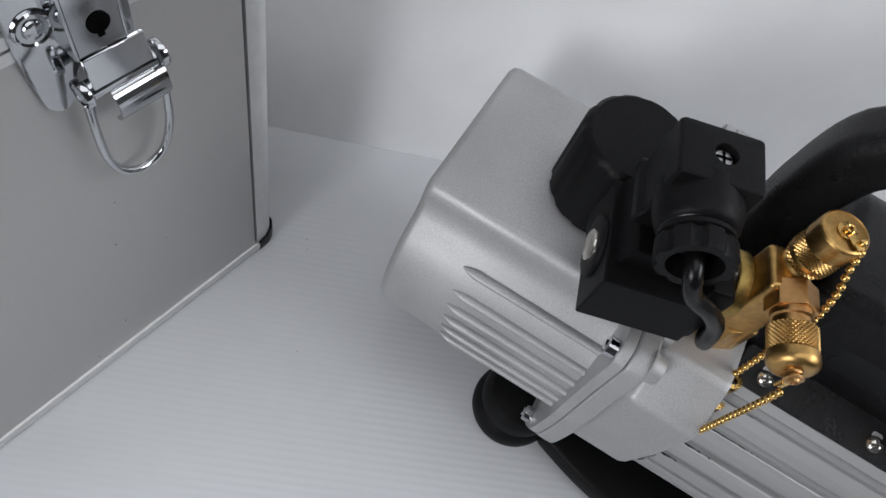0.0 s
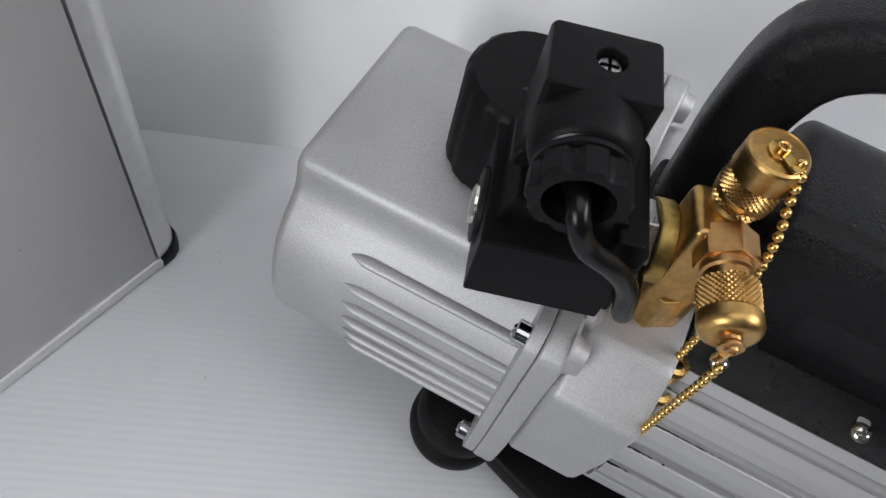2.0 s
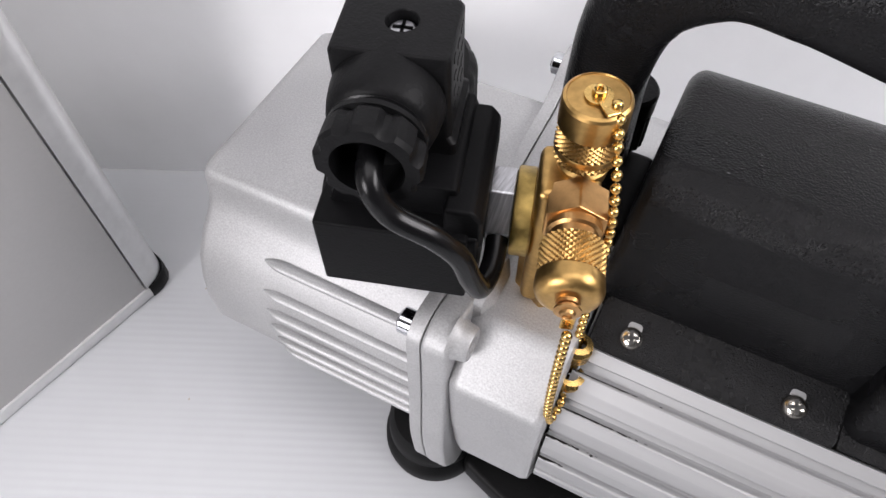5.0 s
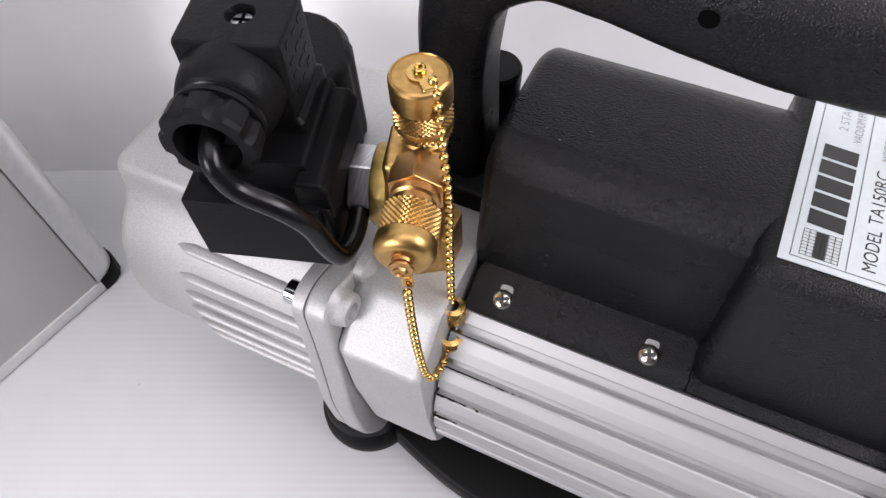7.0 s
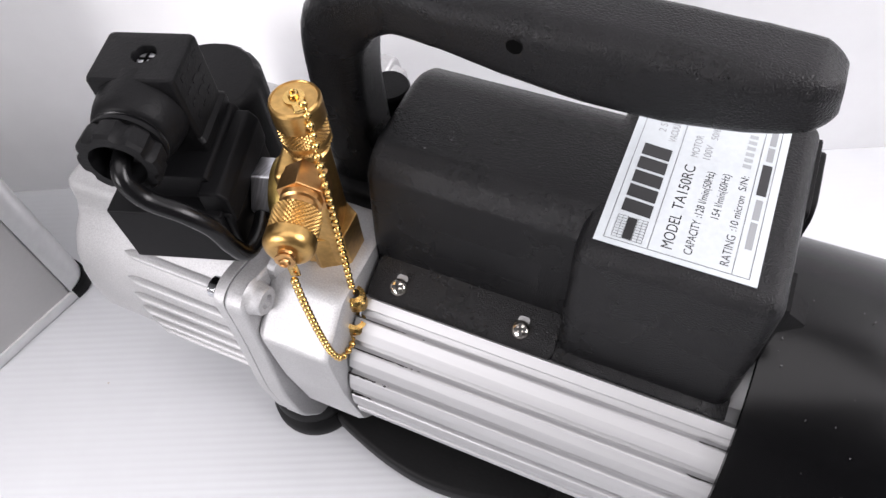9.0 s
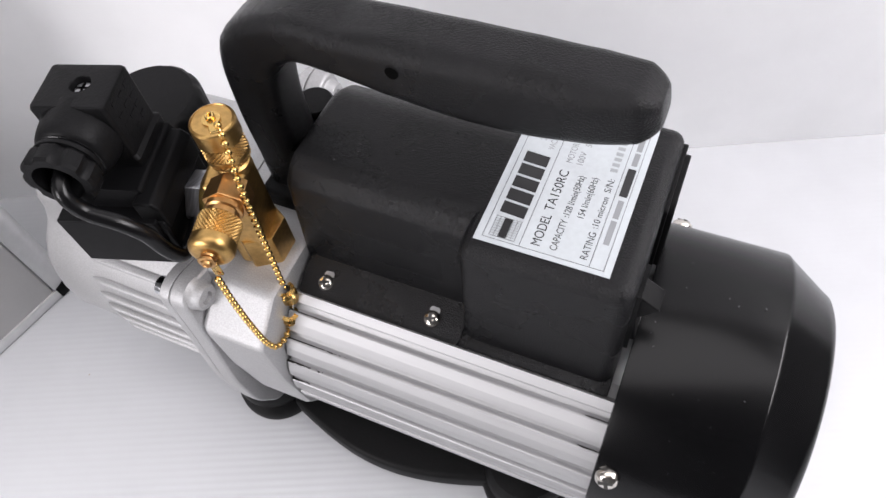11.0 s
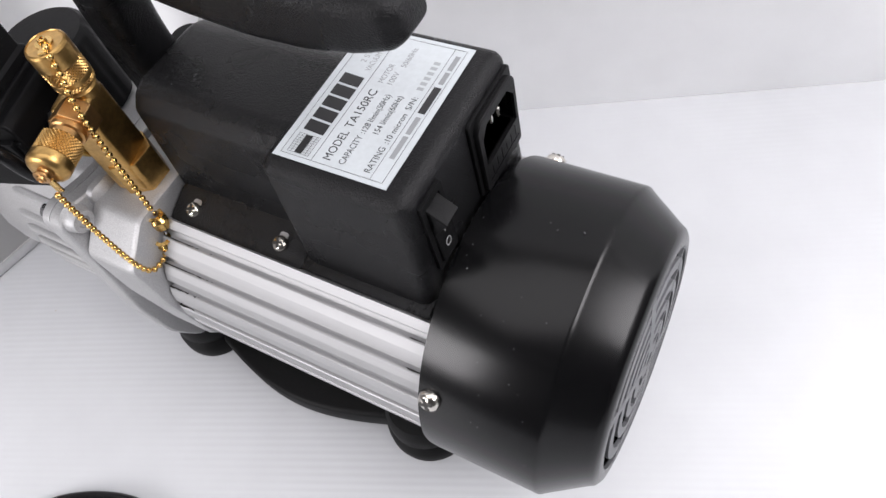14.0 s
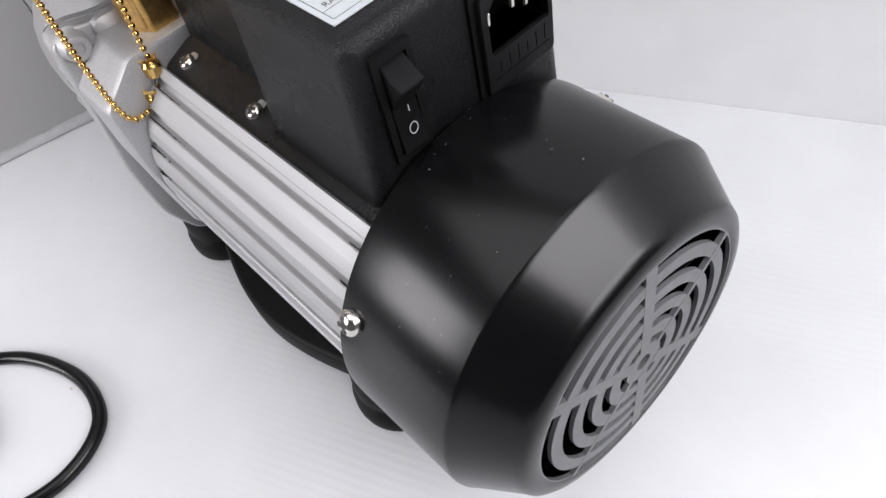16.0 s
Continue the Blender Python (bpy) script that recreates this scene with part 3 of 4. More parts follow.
# rocker switch on the end face
frame_out, frame_in = rrect(0.0074, 0.0215, 0.1655, 0.2038, 0.0008, 2), rrect(0.0096, 0.0193, 0.1683, 0.2008, 0.0004, 2)
b = loft([[(u, v, w) for v, w in p] for u, p in ((BX1 - 0.002, frame_out), (BX1 + 0.0016, frame_out), (BX1 + 0.0016, frame_in), (BX1 - 0.004, frame_in))], cap=False)
switch = add("rocker_switch", b, PLASTIC, tbox, "black rocker switch, switched off")
b = prism([(BX1 - 0.0035, 0.1690), (BX1 + 0.0032, 0.1690), (BX1 + 0.0016, 0.1850), (BX1 + 0.0085, 0.1945), (BX1 + 0.0002, 0.2002), (BX1 - 0.0035, 0.2002)], "y", 0.0100, 0.0189)
bevel(b, 0.0004, 1)
add("rocker", b, PLASTIC, switch)
b = lathe([(0.00138, 0), (0.00165, 0), (0.00165, 0.0001), (0.00138, 0.0001)], "x", n=28, closed=True, m=Matrix.Translation((BX1 + 0.0030, 0.0147, 0.1766)) @ Matrix.Diagonal((1, 1, 1.35, 1)) @ AXIS["x"])
add("off_mark", b, WHITEINK, switch)
add("on_mark", box(BX1 + 0.0026, BX1 + 0.0029, 0.0146, 0.0149, 0.1828, 0.1850), WHITEINK, switch)

# power inlet with fuse drawer
b = prism(rrect(0.0432, 0.0768, 0.1645, 0.2052, 0.002), "x", BX1 - 0.001, BX1 + 0.0014, 0.0005)
inlet = add("power_inlet", b, PLASTIC, tbox, "black power inlet with bright pins and a fuse drawer")
f = round_poly([(0.0453, 0.1665), (0.0755, 0.1665), (0.0755, 0.2003), (0.0718, 0.2038), (0.0490, 0.2038), (0.0453, 0.2003)], 0.0018, 3)
hole = round_poly([(0.0480, 0.1798), (0.0735, 0.1798), (0.0735, 0.1935), (0.0690, 0.1990), (0.0520, 0.1990), (0.0480, 0.1942)], 0.0010, 3)
b = loft([[(BX1 + 0.001, v, w) for v, w in f], [(BX1 + 0.0030, v, w) for v, w in f], [(BX1 + 0.0034, 0.0604 + (v - 0.0604) * 0.985, 0.185 + (w - 0.185) * 0.985) for v, w in f], [(BX1 + 0.0034, v, w) for v, w in hole], [(BX1 + 0.0020, v, w) for v, w in hole]], cap=False)
add("collar", b, PLASTIC, inlet, "", 30)
# socket walls and floor coloured darker than the plastic, for the shade inside
b = loft([[(BX1 + u, v, w) for v, w in hole] for u in (0.0020, -0.012)], cap=False)
add("socket_lining", b, DARK, inlet, "", 30)
for ob in (tbox, inlet):
    cut(ob, loft([[(BX1 + u, v, w) for v, w in hole] for u in (-0.0125, 0.010)]))
add("socket_floor", box(BX1 - 0.013, BX1 - 0.0118, 0.0475, 0.0740, 0.1790, 0.1995), DARK, inlet)
for v, w in ((0.0520, 0.1888), (0.0626, 0.1894), (0.0684, 0.1870)):
    add("pin", box(BX1 - 0.012, BX1 - 0.0008, v - 0.0010, v + 0.0010, w - 0.0024, w + 0.0024, 0.0005, 1), STEEL, inlet)
for k in range(6):
    add("fuse_drawer_line", box(BX1 + 0.0032, BX1 + 0.00355, 0.0510 + 0.0040 * k, 0.0512 + 0.0040 * k, 0.1722 + 0.0006 * (k % 2), 0.1765 + 0.0008 * (k % 3)), DARK, inlet)
add("fuse_drawer_line", box(BX1 + 0.0032, BX1 + 0.00355, 0.0485, 0.0732, 0.1710, 0.1712), DARK, inlet)

# carrying handle
rings = []
VH = 0.0425
spine = [(-0.0330, 0.158, 0.0105, 0.0115), (-0.0335, 0.185, 0.0105, 0.0115), (-0.0340, 0.214, 0.0108, 0.0115), (-0.0290, 0.2410, 0.0120, 0.0118), (-0.0105, 0.2540, 0.0098, 0.0120), (0.0100, 0.2535, 0.0092, 0.0124),
         (0.0300, 0.2520, 0.0122, 0.0126), (0.0530, 0.2506, 0.0138, 0.0126), (0.0770, 0.2506, 0.0136, 0.0126), (0.0970, 0.2520, 0.0118, 0.0124), (0.1112, 0.2540, 0.0092, 0.0110), (0.1172, 0.2550, 0.0046, 0.0060)]
path = smooth_path([(u, 0, w) for u, w, *_ in spine], 6)
for i, p in enumerate(path):
    d = (path[min(i + 1, len(path) - 1)] - path[max(i - 1, 0)]).normalized()
    nrm = Vector((-d.z, 0, d.x))
    j, f = min(i // 6, len(spine) - 2), (i % 6) / 6 if i < len(path) - 1 else 1
    h = spine[j][2] * (1 - f) + spine[j + 1][2] * f
    t = spine[j][3] * (1 - f) + spine[j + 1][3] * f
    ring = []
    for x, y in rrect(-t, t, -h, h, min(t, h) * 0.58, 6):
        q = p + nrm * y
        ring.append((q.x, VH + x, q.z))
    rings.append(ring)
handle = add("carrying_handle", loft(rings), LEATHER, pump, "black grained plastic carrying handle", 50)
# no hole is cut: a near-black disc paints its shade
add("screw_hole_shade", lathe([(0.0024, -0.0002), (0.0024, 0.0004), (0, 0.0004)], n=20, m=Matrix.Translation((0.0335, VH - 0.01255, 0.2550)) @ Matrix.Rotation(radians(90), 4, "X")), DARK, handle)
add("handle_foot", box(-0.045, -0.014, VH - 0.018, VH + 0.018, 0.150, 0.168, 0.003), PLASTIC, handle)

# gas ballast knob behind the handle
b = lathe([(0.0055, 0.150), (0.0055, 0.172)], "z", (-0.0288, 0.0608, 0), 24)
n = 40
rings = []
for z, r in ((0.170, 0.0070), (0.171, 0.0078), (0.184, 0.0078), (0.185, 0.0072)):
    rings.append([(-0.0288 + (r + (0.0004 if k % 2 else 0)) * math.cos(2 * math.pi * k / n), 0.0608 + (r + (0.0004 if k % 2 else 0)) * math.sin(2 * math.pi * k / n), z) for k in range(n)])
loft(rings, bm=b)
lathe([(0.0074, 0.185), (0.0084, 0.1856), (0.0086, 0.1925), (0.0078, 0.1938), (0, 0.1938)], "z", (-0.0288, 0.0608, 0), 32, b)
add("ballast_knob", b, PLASTIC, pump, "black knurled gas ballast knob", 25)

# oil filler cap with grip lobes
rings = []
n = 112
for z, r, k in ((0.156, 0.0205, 0.0), (0.160, 0.0210, 0.0), (0.1605, 0.0229, 0.00028), (0.1962, 0.0226, 0.00028), (0.1988, 0.0217, 0.0002), (0.2003, 0.0200, 0.0)):
    rings.append([(-0.0955 + (r + k * (1 if math.cos(12 * t) > -0.6 else -1)) * math.cos(t), 0.0335 + (r + k * (1 if math.cos(12 * t) > -0.6 else -1)) * math.sin(t), z) for t in (2 * math.pi * i / n for i in range(n))])
add("oil_filler_cap", loft(rings), PLASTIC, pump, "black round ribbed oil filler cap", 35)

# ---- solenoid valve and brass tee, turned a little against the pump ----
VT = Matrix.Translation((-0.030, 0.002, 0)) @ Matrix.Rotation(radians(17), 4, "Z")


def vadd(name, b, material, parent, label="", angle=35):
    b.transform(VT)
    return add(name, b, material, parent, label, angle)


b = box(-0.0635, -0.0235, -0.0205, 0.0215, 0.1790, 0.2060, 0.0008)
coil = vadd("solenoid_coil", b, COIL, pump, "black moulded solenoid coil")
b = prism([(-0.0300, 0.200), (-0.0300, 0.2145), (-0.0226, 0.2145), (-0.0200, 0.2110), (-0.0200, 0.200)], "y", -0.0180, 0.0200)
bevel(b, 0.0012, 3)
vadd("shoulder", b, COIL, coil)
b = box(-0.0300, -0.0208, -0.0190, 0.0195, 0.1815, 0.2050, 0.0012)
vadd("side_pad", b, COIL, coil)
b = prism([(-0.0610, 0.205), (-0.0575, 0.2165), (-0.0275, 0.2165), (-0.0235, 0.205)], "y", -0.0130, 0.0215)
bevel(b, 0.0012, 2)
vadd("plug_seat", b, COIL, coil)
b = lathe([(0.0115, -0.0637), (0.0112, -0.0648), (0.0100, -0.0652), (0.0060, -0.0652)], "x", (0, 0.000, 0.1930), 28)
vadd("nut_collar", b, PLASTIC, coil)
b = lathe([(0.0062, -0.0640), (0.0060, -0.0660), (0.0045, -0.0668), (0, -0.0668)], "x", (0, 0.000, 0.1930), 20)
vadd("armature_nut", b, STEEL, coil)

# cable plug
rings = [[(x, y, z) for x, y in rrect(-0.0592 - e, -0.0308 + e, -0.0010 - e * 0.6, 0.0212 + e, 0.0016)] for z, e in ((0.2155, 0.0), (0.2160, 0.0014), (0.2200, 0.0014), (0.2215, 0.0), (0.2447, 0.0), (0.2458, -0.0005), (0.2462, -0.0014))]
WX, WY = -0.0440, 0.0108
for z, r in ((0.2462, 0.0041), (0.2459, 0.0039), (0.2400, 0.0038)):
    rings.append([(WX + r * math.cos(t), WY + r * math.sin(t), z) for t in (0.35 + 2 * math.pi * k / 24 for k in range(24))])
plug = vadd("valve_plug", loft(rings), PLASTIC, pump, "black square cable plug with a recessed screw", 30)
b = lathe([(0.0034, 0.2402), (0.0034, 0.2434), (0.0028, 0.2440), (0, 0.2442)], "z", (WX, WY, 0), 24)
vadd("plug_screw", b, ZINC, plug)
# near-black cross on the screw head stands in for its shaded recess
b = box(WX - 0.0024, WX + 0.0024, WY - 0.0004, WY + 0.0004, 0.2438, 0.2444)
box(WX - 0.0004, WX + 0.0004, WY - 0.0024, WY + 0.0024, 0.2438, 0.2444, bm=b)
vadd("cross_recess_shade", b, DARK, plug)
b = None
random.seed(3)
for r0 in range(3):
    for k in range(4):
        z = 0.2265 + 0.0050 * k
        y = 0.0035 + 0.0052 * r0
        b = box(-0.03085, -0.03062, y, y + random.uniform(0.0018, 0.0036), z, z + random.uniform(0.0008, 0.0022), bm=b)
vadd("moulded_mark", b, PLASTIC, plug)
GX, GW = -0.0458, 0.2324
b = lathe([(0.0141, 0.004), (0.0140, -0.002), (0.0135, -0.0065), (0.0127, -0.0098), (0.0118, -0.0108), (0.0112, -0.0112), (0.0112, -0.0124), (0.0118, -0.0128), (0.0118, -0.0142), (0.0102, -0.0146), (0.0102, -0.0150)], "y", (GX, 0, GW), 40)
vadd("gland", b, PLASTIC, plug)
b = lathe([(0.0110, -0.0112), (0.0117, -0.0118), (0.0110, -0.0124)], "y", (GX, 0, GW), 40)
vadd("seal_ring", b, CORD, plug)
rings = []
n = 48


def nut_r(t, r):
    lobe = abs(((t / (2 * math.pi) * 8) % 1) - 0.5) * 2
    return r * (1.0 if lobe > 0.35 else 0.90)


for y, r, round_in in ((-0.0145, 0.0105, 1), (-0.0145, 0.0114, 0), (-0.0158, 0.0124, 0), (-0.0215, 0.0126, 0), (-0.0228, 0.0119, 0), (-0.0228, 0.0086, 1), (-0.0140, 0.0084, 1), (-0.0140, 0.0030, 1)):
    rings.append([(GX + (r if round_in else nut_r(t, r)) * math.cos(t), y, GW + (r if round_in else nut_r(t, r)) * math.sin(t)) for t in (2 * math.pi * (i + 0.5) / n for i in range(n))])
vadd("gland_nut", loft(rings, cap=False), PLASTIC, plug, "", 30)
pts = [(GX, -0.010, GW), (GX, -0.0190, GW), (GX + 0.0012, -0.0250, GW - 0.0030), (GX + 0.0055, -0.0265, GW - 0.0105), (GX + 0.0150, -0.0262, GW - 0.0175), (GX + 0.0212, -0.0255, GW - 0.0255), (GX + 0.0243, -0.0250, GW - 0.0355), (GX + 0.0268, -0.0225, GW - 0.0430), (GX + 0.0290, -0.014, GW - 0.0430), (GX + 0.0290, -0.002, GW - 0.0400)]
vadd("cable", tube(pts, 0.0031, 14), CORD, plug, "thick black cable")

# hexagon nut and brass collar
AY, AW = 0.0032, 0.1910
b = prism(ngon(6, 0.0118, AY, AW, 0.75), "x", -0.0204, -0.0133, 0.0007)
vadd("hex_nut", b, ZINC, pump, "zinc-plated steel hexagon nut")
b = lathe([(0.006, -0.0240), (0.0090, -0.0240), (0.0090, -0.0195), (0.006, -0.0195)], "x", (0, AY, AW), 32)
vadd("valve_stub", b, COIL, coil)
b = lathe([(0.004, -0.0133), (0.0124, -0.0133), (0.0128, -0.0127), (0.0128, -0.0084), (0.0122, -0.0078), (0.004, -0.0078)], "x", (0, AY, AW), 48)
tee = vadd("brass_tee", box(-0.0082, 0.0080, -0.0078, 0.0105, 0.1600, 0.2128, 0.0026), BRASS, pump, "brass service tee with knurled flare caps")
vadd("collar", b, BRASS_DULL, tee, "tarnished brass collar")
b = prism(ngon(6, 0.0118, 0.0012, 0.0020, 0.25), "z", 0.1560, 0.1775, 0.0008)
vadd("foot", b, BRASS, tee)


def knurled(r, h0, h1, n=32, depth=0.00030):
    """A cylinder band cut with crossing diagonal grooves into small diamonds."""
    rows = max(2, round((h1 - h0) / 0.00080))
    rings = []
    m = n * 2
    for j in range(rows + 1):
        h = h0 + (h1 - h0) * j / rows
        rings.append([((r + (depth if (i + j) % 2 == 0 else -depth)) * math.cos(2 * math.pi * i / m), (r + (depth if (i + j) % 2 == 0 else -depth)) * math.sin(2 * math.pi * i / m), h) for i in range(m)])
    bm = bmesh.new()
    vs = [[bm.verts.new(p) for p in ring] for ring in rings]
    for j in range(rows):
        for i in range(m):
            p, q, s, t = vs[j][i], vs[j][(i + 1) % m], vs[j + 1][(i + 1) % m], vs[j + 1][i]
            if (i + j) % 2 == 0:
                bm.faces.new((p, q, t)), bm.faces.new((q, s, t))
            else:
                bm.faces.new((p, q, s)), bm.faces.new((p, s, t))
    return bm


# upper flare cap
M1 = Matrix.Translation((0.0026, 0.0043, -0.0008))
b = lathe([(0.0064, 0.2110), (0.0068, 0.2150), (0.0060, 0.2158), (0.0060, 0.2170), (0.0072, 0.2175), (0.0072, 0.2182)], n=40)
b.transform(M1)
vadd("neck", b, BRASS, tee)
b = lathe([(0.0060, 0.2178), (0.0079, 0.2180)], n=88)
merge(b, knurled(0.0080, 0.2182, 0.2200))
lathe([(0.0082, 0.2201), (0.0083, 0.2206), (0.0083, 0.2218), (0.0082, 0.2222)], n=88, bm=b)
merge(b, knurled(0.0081, 0.2223, 0.2283))
lathe([(0.0080, 0.2284), (0.0084, 0.2288), (0.0084, 0.2360), (0.0081, 0.2368), (0.0074, 0.2373), (0.0072, 0.2369), (0, 0.2369)], n=88, bm=b)
b.transform(M1)
vadd("flare_cap", b, BRASS, tee, "", 14)
b = lathe([(0.0034, 0.2370), (0.0034, 0.2376), (0.0018, 0.2377), (0.0017, 0.2392), (0.0014, 0.2394), (0.0009, 0.2392), (0.0009, 0.2385), (0, 0.2385)], n=24)
b.transform(M1)
cl = box(-0.0014, 0.0014, -0.0064, 0.0004, 0.2366, 0.2372)
cl = box(-0.0016, 0.0016, -0.0078, -0.0054, 0.2368, 0.2378, 0.0002, 1, bm=cl)
cl.transform(Matrix.Translation((0.0026, 0.0043, 0)) @ Matrix.Rotation(radians(28), 4, "Z"))
merge(b, cl)
vadd("rivet_clip", b, GOLD, tee)

# front flare cap
MY = Matrix.Translation((0.0024, 0, 0.2078)) @ Matrix.Rotation(radians(90), 4, "X")  # height now points out of the front
b = prism(ngon(6, 0.0088, turn=0.5), "z", 0.0030, 0.0128, 0.0005)
lathe([(0.0070, 0.0128), (0.0070, 0.0150), (0.0062, 0.0156), (0.0062, 0.0182), (0.0072, 0.0188)], n=40, bm=b)
b.transform(MY)
vadd("hex_neck", b, COPPER, tee, "reddish brass hexagon neck")
b = lathe([(0.0060, 0.0186), (0.0078, 0.0188)], n=88)
merge(b, knurled(0.0080, 0.0189, 0.0277))
cap_end = [(0.0048 + 0.0036 * math.cos(a), 0.0307 + 0.0036 * math.sin(a)) for a in (radians(9 * k) for k in range(11))]
lathe([(0.0081, 0.0278), (0.0083, 0.0281)] + cap_end + [(0, 0.0343)], n=88, bm=b)
b.transform(MY)
vadd("flare_cap", b, BRASS, tee, "", 14)
b = lathe([(0.0030, 0.0341), (0.0028, 0.0352), (0.0022, 0.0354), (0.0022, 0.0360), (0.0033, 0.0363), (0.0033, 0.0369), (0.0020, 0.0372), (0.0018, 0.0380), (0.0012, 0.0382), (0.0010, 0.0376), (0, 0.0376)], n=28)
b.transform(MY)
vadd("rivet", b, COPPER, tee)
b = box(0.0016, 0.0050, -0.0362, -0.0350, 0.1980, 0.2058, 0.0003, 1)
vadd("clip", b, GOLD, tee)


# bead chains
def uv_ball(r):
    b = bmesh.new()
    bmesh.ops.create_icosphere(b, subdivisions=2, radius=r)
    return b


def chain(name, pts, pitch, r):
    path = smooth_path(pts, 24)
    beads, last = [path[0]], path[0]
    for p in path:
        while (p - last).length >= pitch:
            last = last + (p - last).normalized() * pitch
            beads.append(last.copy())
    add(name, tube(pts, 0.00035, 6), GOLD, tee, "fine gold-coloured bead chain")
    first = None
    for p in beads:
        if first is None:
            first = add("bead", uv_ball(r), GOLD, tee)
            first.location = p
        else:
            share(first, Matrix.Translation(p), tee)


chain("cap_chain", [(-0.0237, 0.0043, 0.2378), (-0.0223, 0.0030, 0.2362), (-0.0213, 0.0016, 0.2320), (-0.0200, -0.0002, 0.2270), (-0.0178, -0.0035, 0.2205), (-0.0155, -0.0066, 0.2060), (-0.0151, -0.0083, 0.1850), (-0.0147, -0.0098, 0.1650), (-0.0144, -0.0106, 0.1545)], 0.0034, 0.00145)
chain("cap_chain", [(-0.0154, -0.0334, 0.1985), (-0.0153, -0.0337, 0.1850), (-0.0150, -0.0334, 0.1650), (-0.0142, -0.0324, 0.1460), (-0.0132, -0.0300, 0.1370), (-0.0124, -0.0258, 0.1358), (-0.0122, -0.0215, 0.1365), (-0.0124, -0.0180, 0.1385)], 0.0029, 0.00145)
for y, z in ((-0.0113, 0.1522), (-0.0163, 0.1402)):
    b = lathe([(0.0010, -0.0022), (0.0021, -0.0020), (0.0022, 0.0006), (0.0015, 0.0016), (0.0021, 0.0022), (0.0012, 0.0024)], n=14, m=Matrix.Translation((-0.0140 if z > 0.145 else -0.0128, y, z)) @ Matrix.Diagonal((2.3, 1.9, 1.8, 1)))
    add("chain_clasp", b, GOLD, tee)
b = tube([(-0.0134 + 0.0022 * math.cos(t), -0.0138 + 0.0016 * math.sin(t), 0.1462 + 0.0040 * math.sin(t)) for t in (2 * math.pi * k / 10 for k in range(10))], 0.0005, 8, True)
add("ring_link", b, CHROME, tee)

# base plate and rubber feet
out = []
for k in range(41):
    f = k / 40
    out.append((-0.046 + 0.126 * f, V0 - 0.0535 - 0.0140 * math.sin(math.pi * f)))
out += [(x, 2 * V0 - y) for x, y in out[::-1]]
b = prism(out, "z", 0.0040, 0.0200)
bevel(b, 0.003, 3, 40)
add("base_tray", b, RUBBER, pump, "black moulded base tray")
b = box(-0.042, 0.100, V0 - 0.032, V0 + 0.032, 0.019, 0.048, 0.003)
add("base_bracket", b, RUBBER, pump)
for u, v in ((-0.0665, -0.0085), (-0.0665, 2 * V0 + 0.0085), (0.0940, -0.0080), (0.0940, 2 * V0 + 0.0080)):
    b = lathe([(0.0225, 0.0), (0.0240, 0.0015), (0.0245, 0.005), (0.0240, 0.012), (0.0215, 0.0155), (0.0222, 0.0175), (0.0215, 0.027), (0.0190, 0.0315), (0.0120, 0.034), (0, 0.034)], "z", (u, v, 0), 40)
    add("rubber_foot", b, RUBBER, pump, "round black rubber foot")
b = box(-0.0700, 0.1030, 0.000, 2 * V0, 0.024, 0.034, 0.002)
add("foot_bar", b, RUBBER, pump)

# ---- tool case ----
CDIR = math.degrees(math.atan2(0.0975, 0.072))
case = thing("tool_case", "grey laminate tool case with aluminium edges and a chromed latch", "tool case", pose(-0.2280, 0.0945, 0, 0, 0, CDIR))
CL, CD, CH, LID = -0.42, 0.16, 0.300, 0.232
b = box(CL, -0.0030, 0.0008, 0.012, 0.009, LID - 0.004)
add("front_panel", b, CASEPANEL, case)
b = box(CL, -0.0030, 0.0008, 0.012, LID + 0.004, CH - 0.010)
add("lid_panel", b, CASEPANEL, case)
b = box(-0.010, 0.0137, 0.016, CD - 0.012, 0.009, CH - 0.010)
add("side_panel", b, CASEPANEL, case)
post = [(-0.0018, 0.0000), (0.0045, 0.0004), (0.0078, 0.0014), (0.0105, 0.0032), (0.0128, 0.0062), (0.0140, 0.0100), (0.0143, 0.0140), (-0.006, 0.0140), (-0.006, 0.0060), (-0.0018, 0.0050)]
add("corner_profile", prism(post, "z", 0.0095, LID - 0.001), CASEALU, case, "anodised aluminium corner profile")
add("corner_profile", prism(post, "z", LID + 0.001, CH - 0.008), CASEALU, case)
rail = [(0.0002, 0.0006), (0.0100, 0.0006), (0.0100, 0.0098), (0.0045, 0.0098), (-0.0005, 0.0090), (-0.0012, 0.0070), (-0.0006, 0.0025)]
add("bottom_rail", prism(rail, "x", CL, -0.0008), CASEALU, case)
b = prism([(x, z + CH - 0.0105) for x, z in rail], "x", CL, 0.004)
add("top_rail", b, CASEALU, case)
for z in (LID - 0.005, LID + 0.0006):
    add("lid_rail", prism([(-0.0006, z), (0.010, z), (0.010, z + 0.0044), (-0.0006, z + 0.0044)], "x", CL, 0.0), CASEALU, case)
add("side_rail", box(0.0110, 0.0143, 0.0145, CD, 0.0006, 0.0098, 0.0005), CASEALU, case)
rings = []
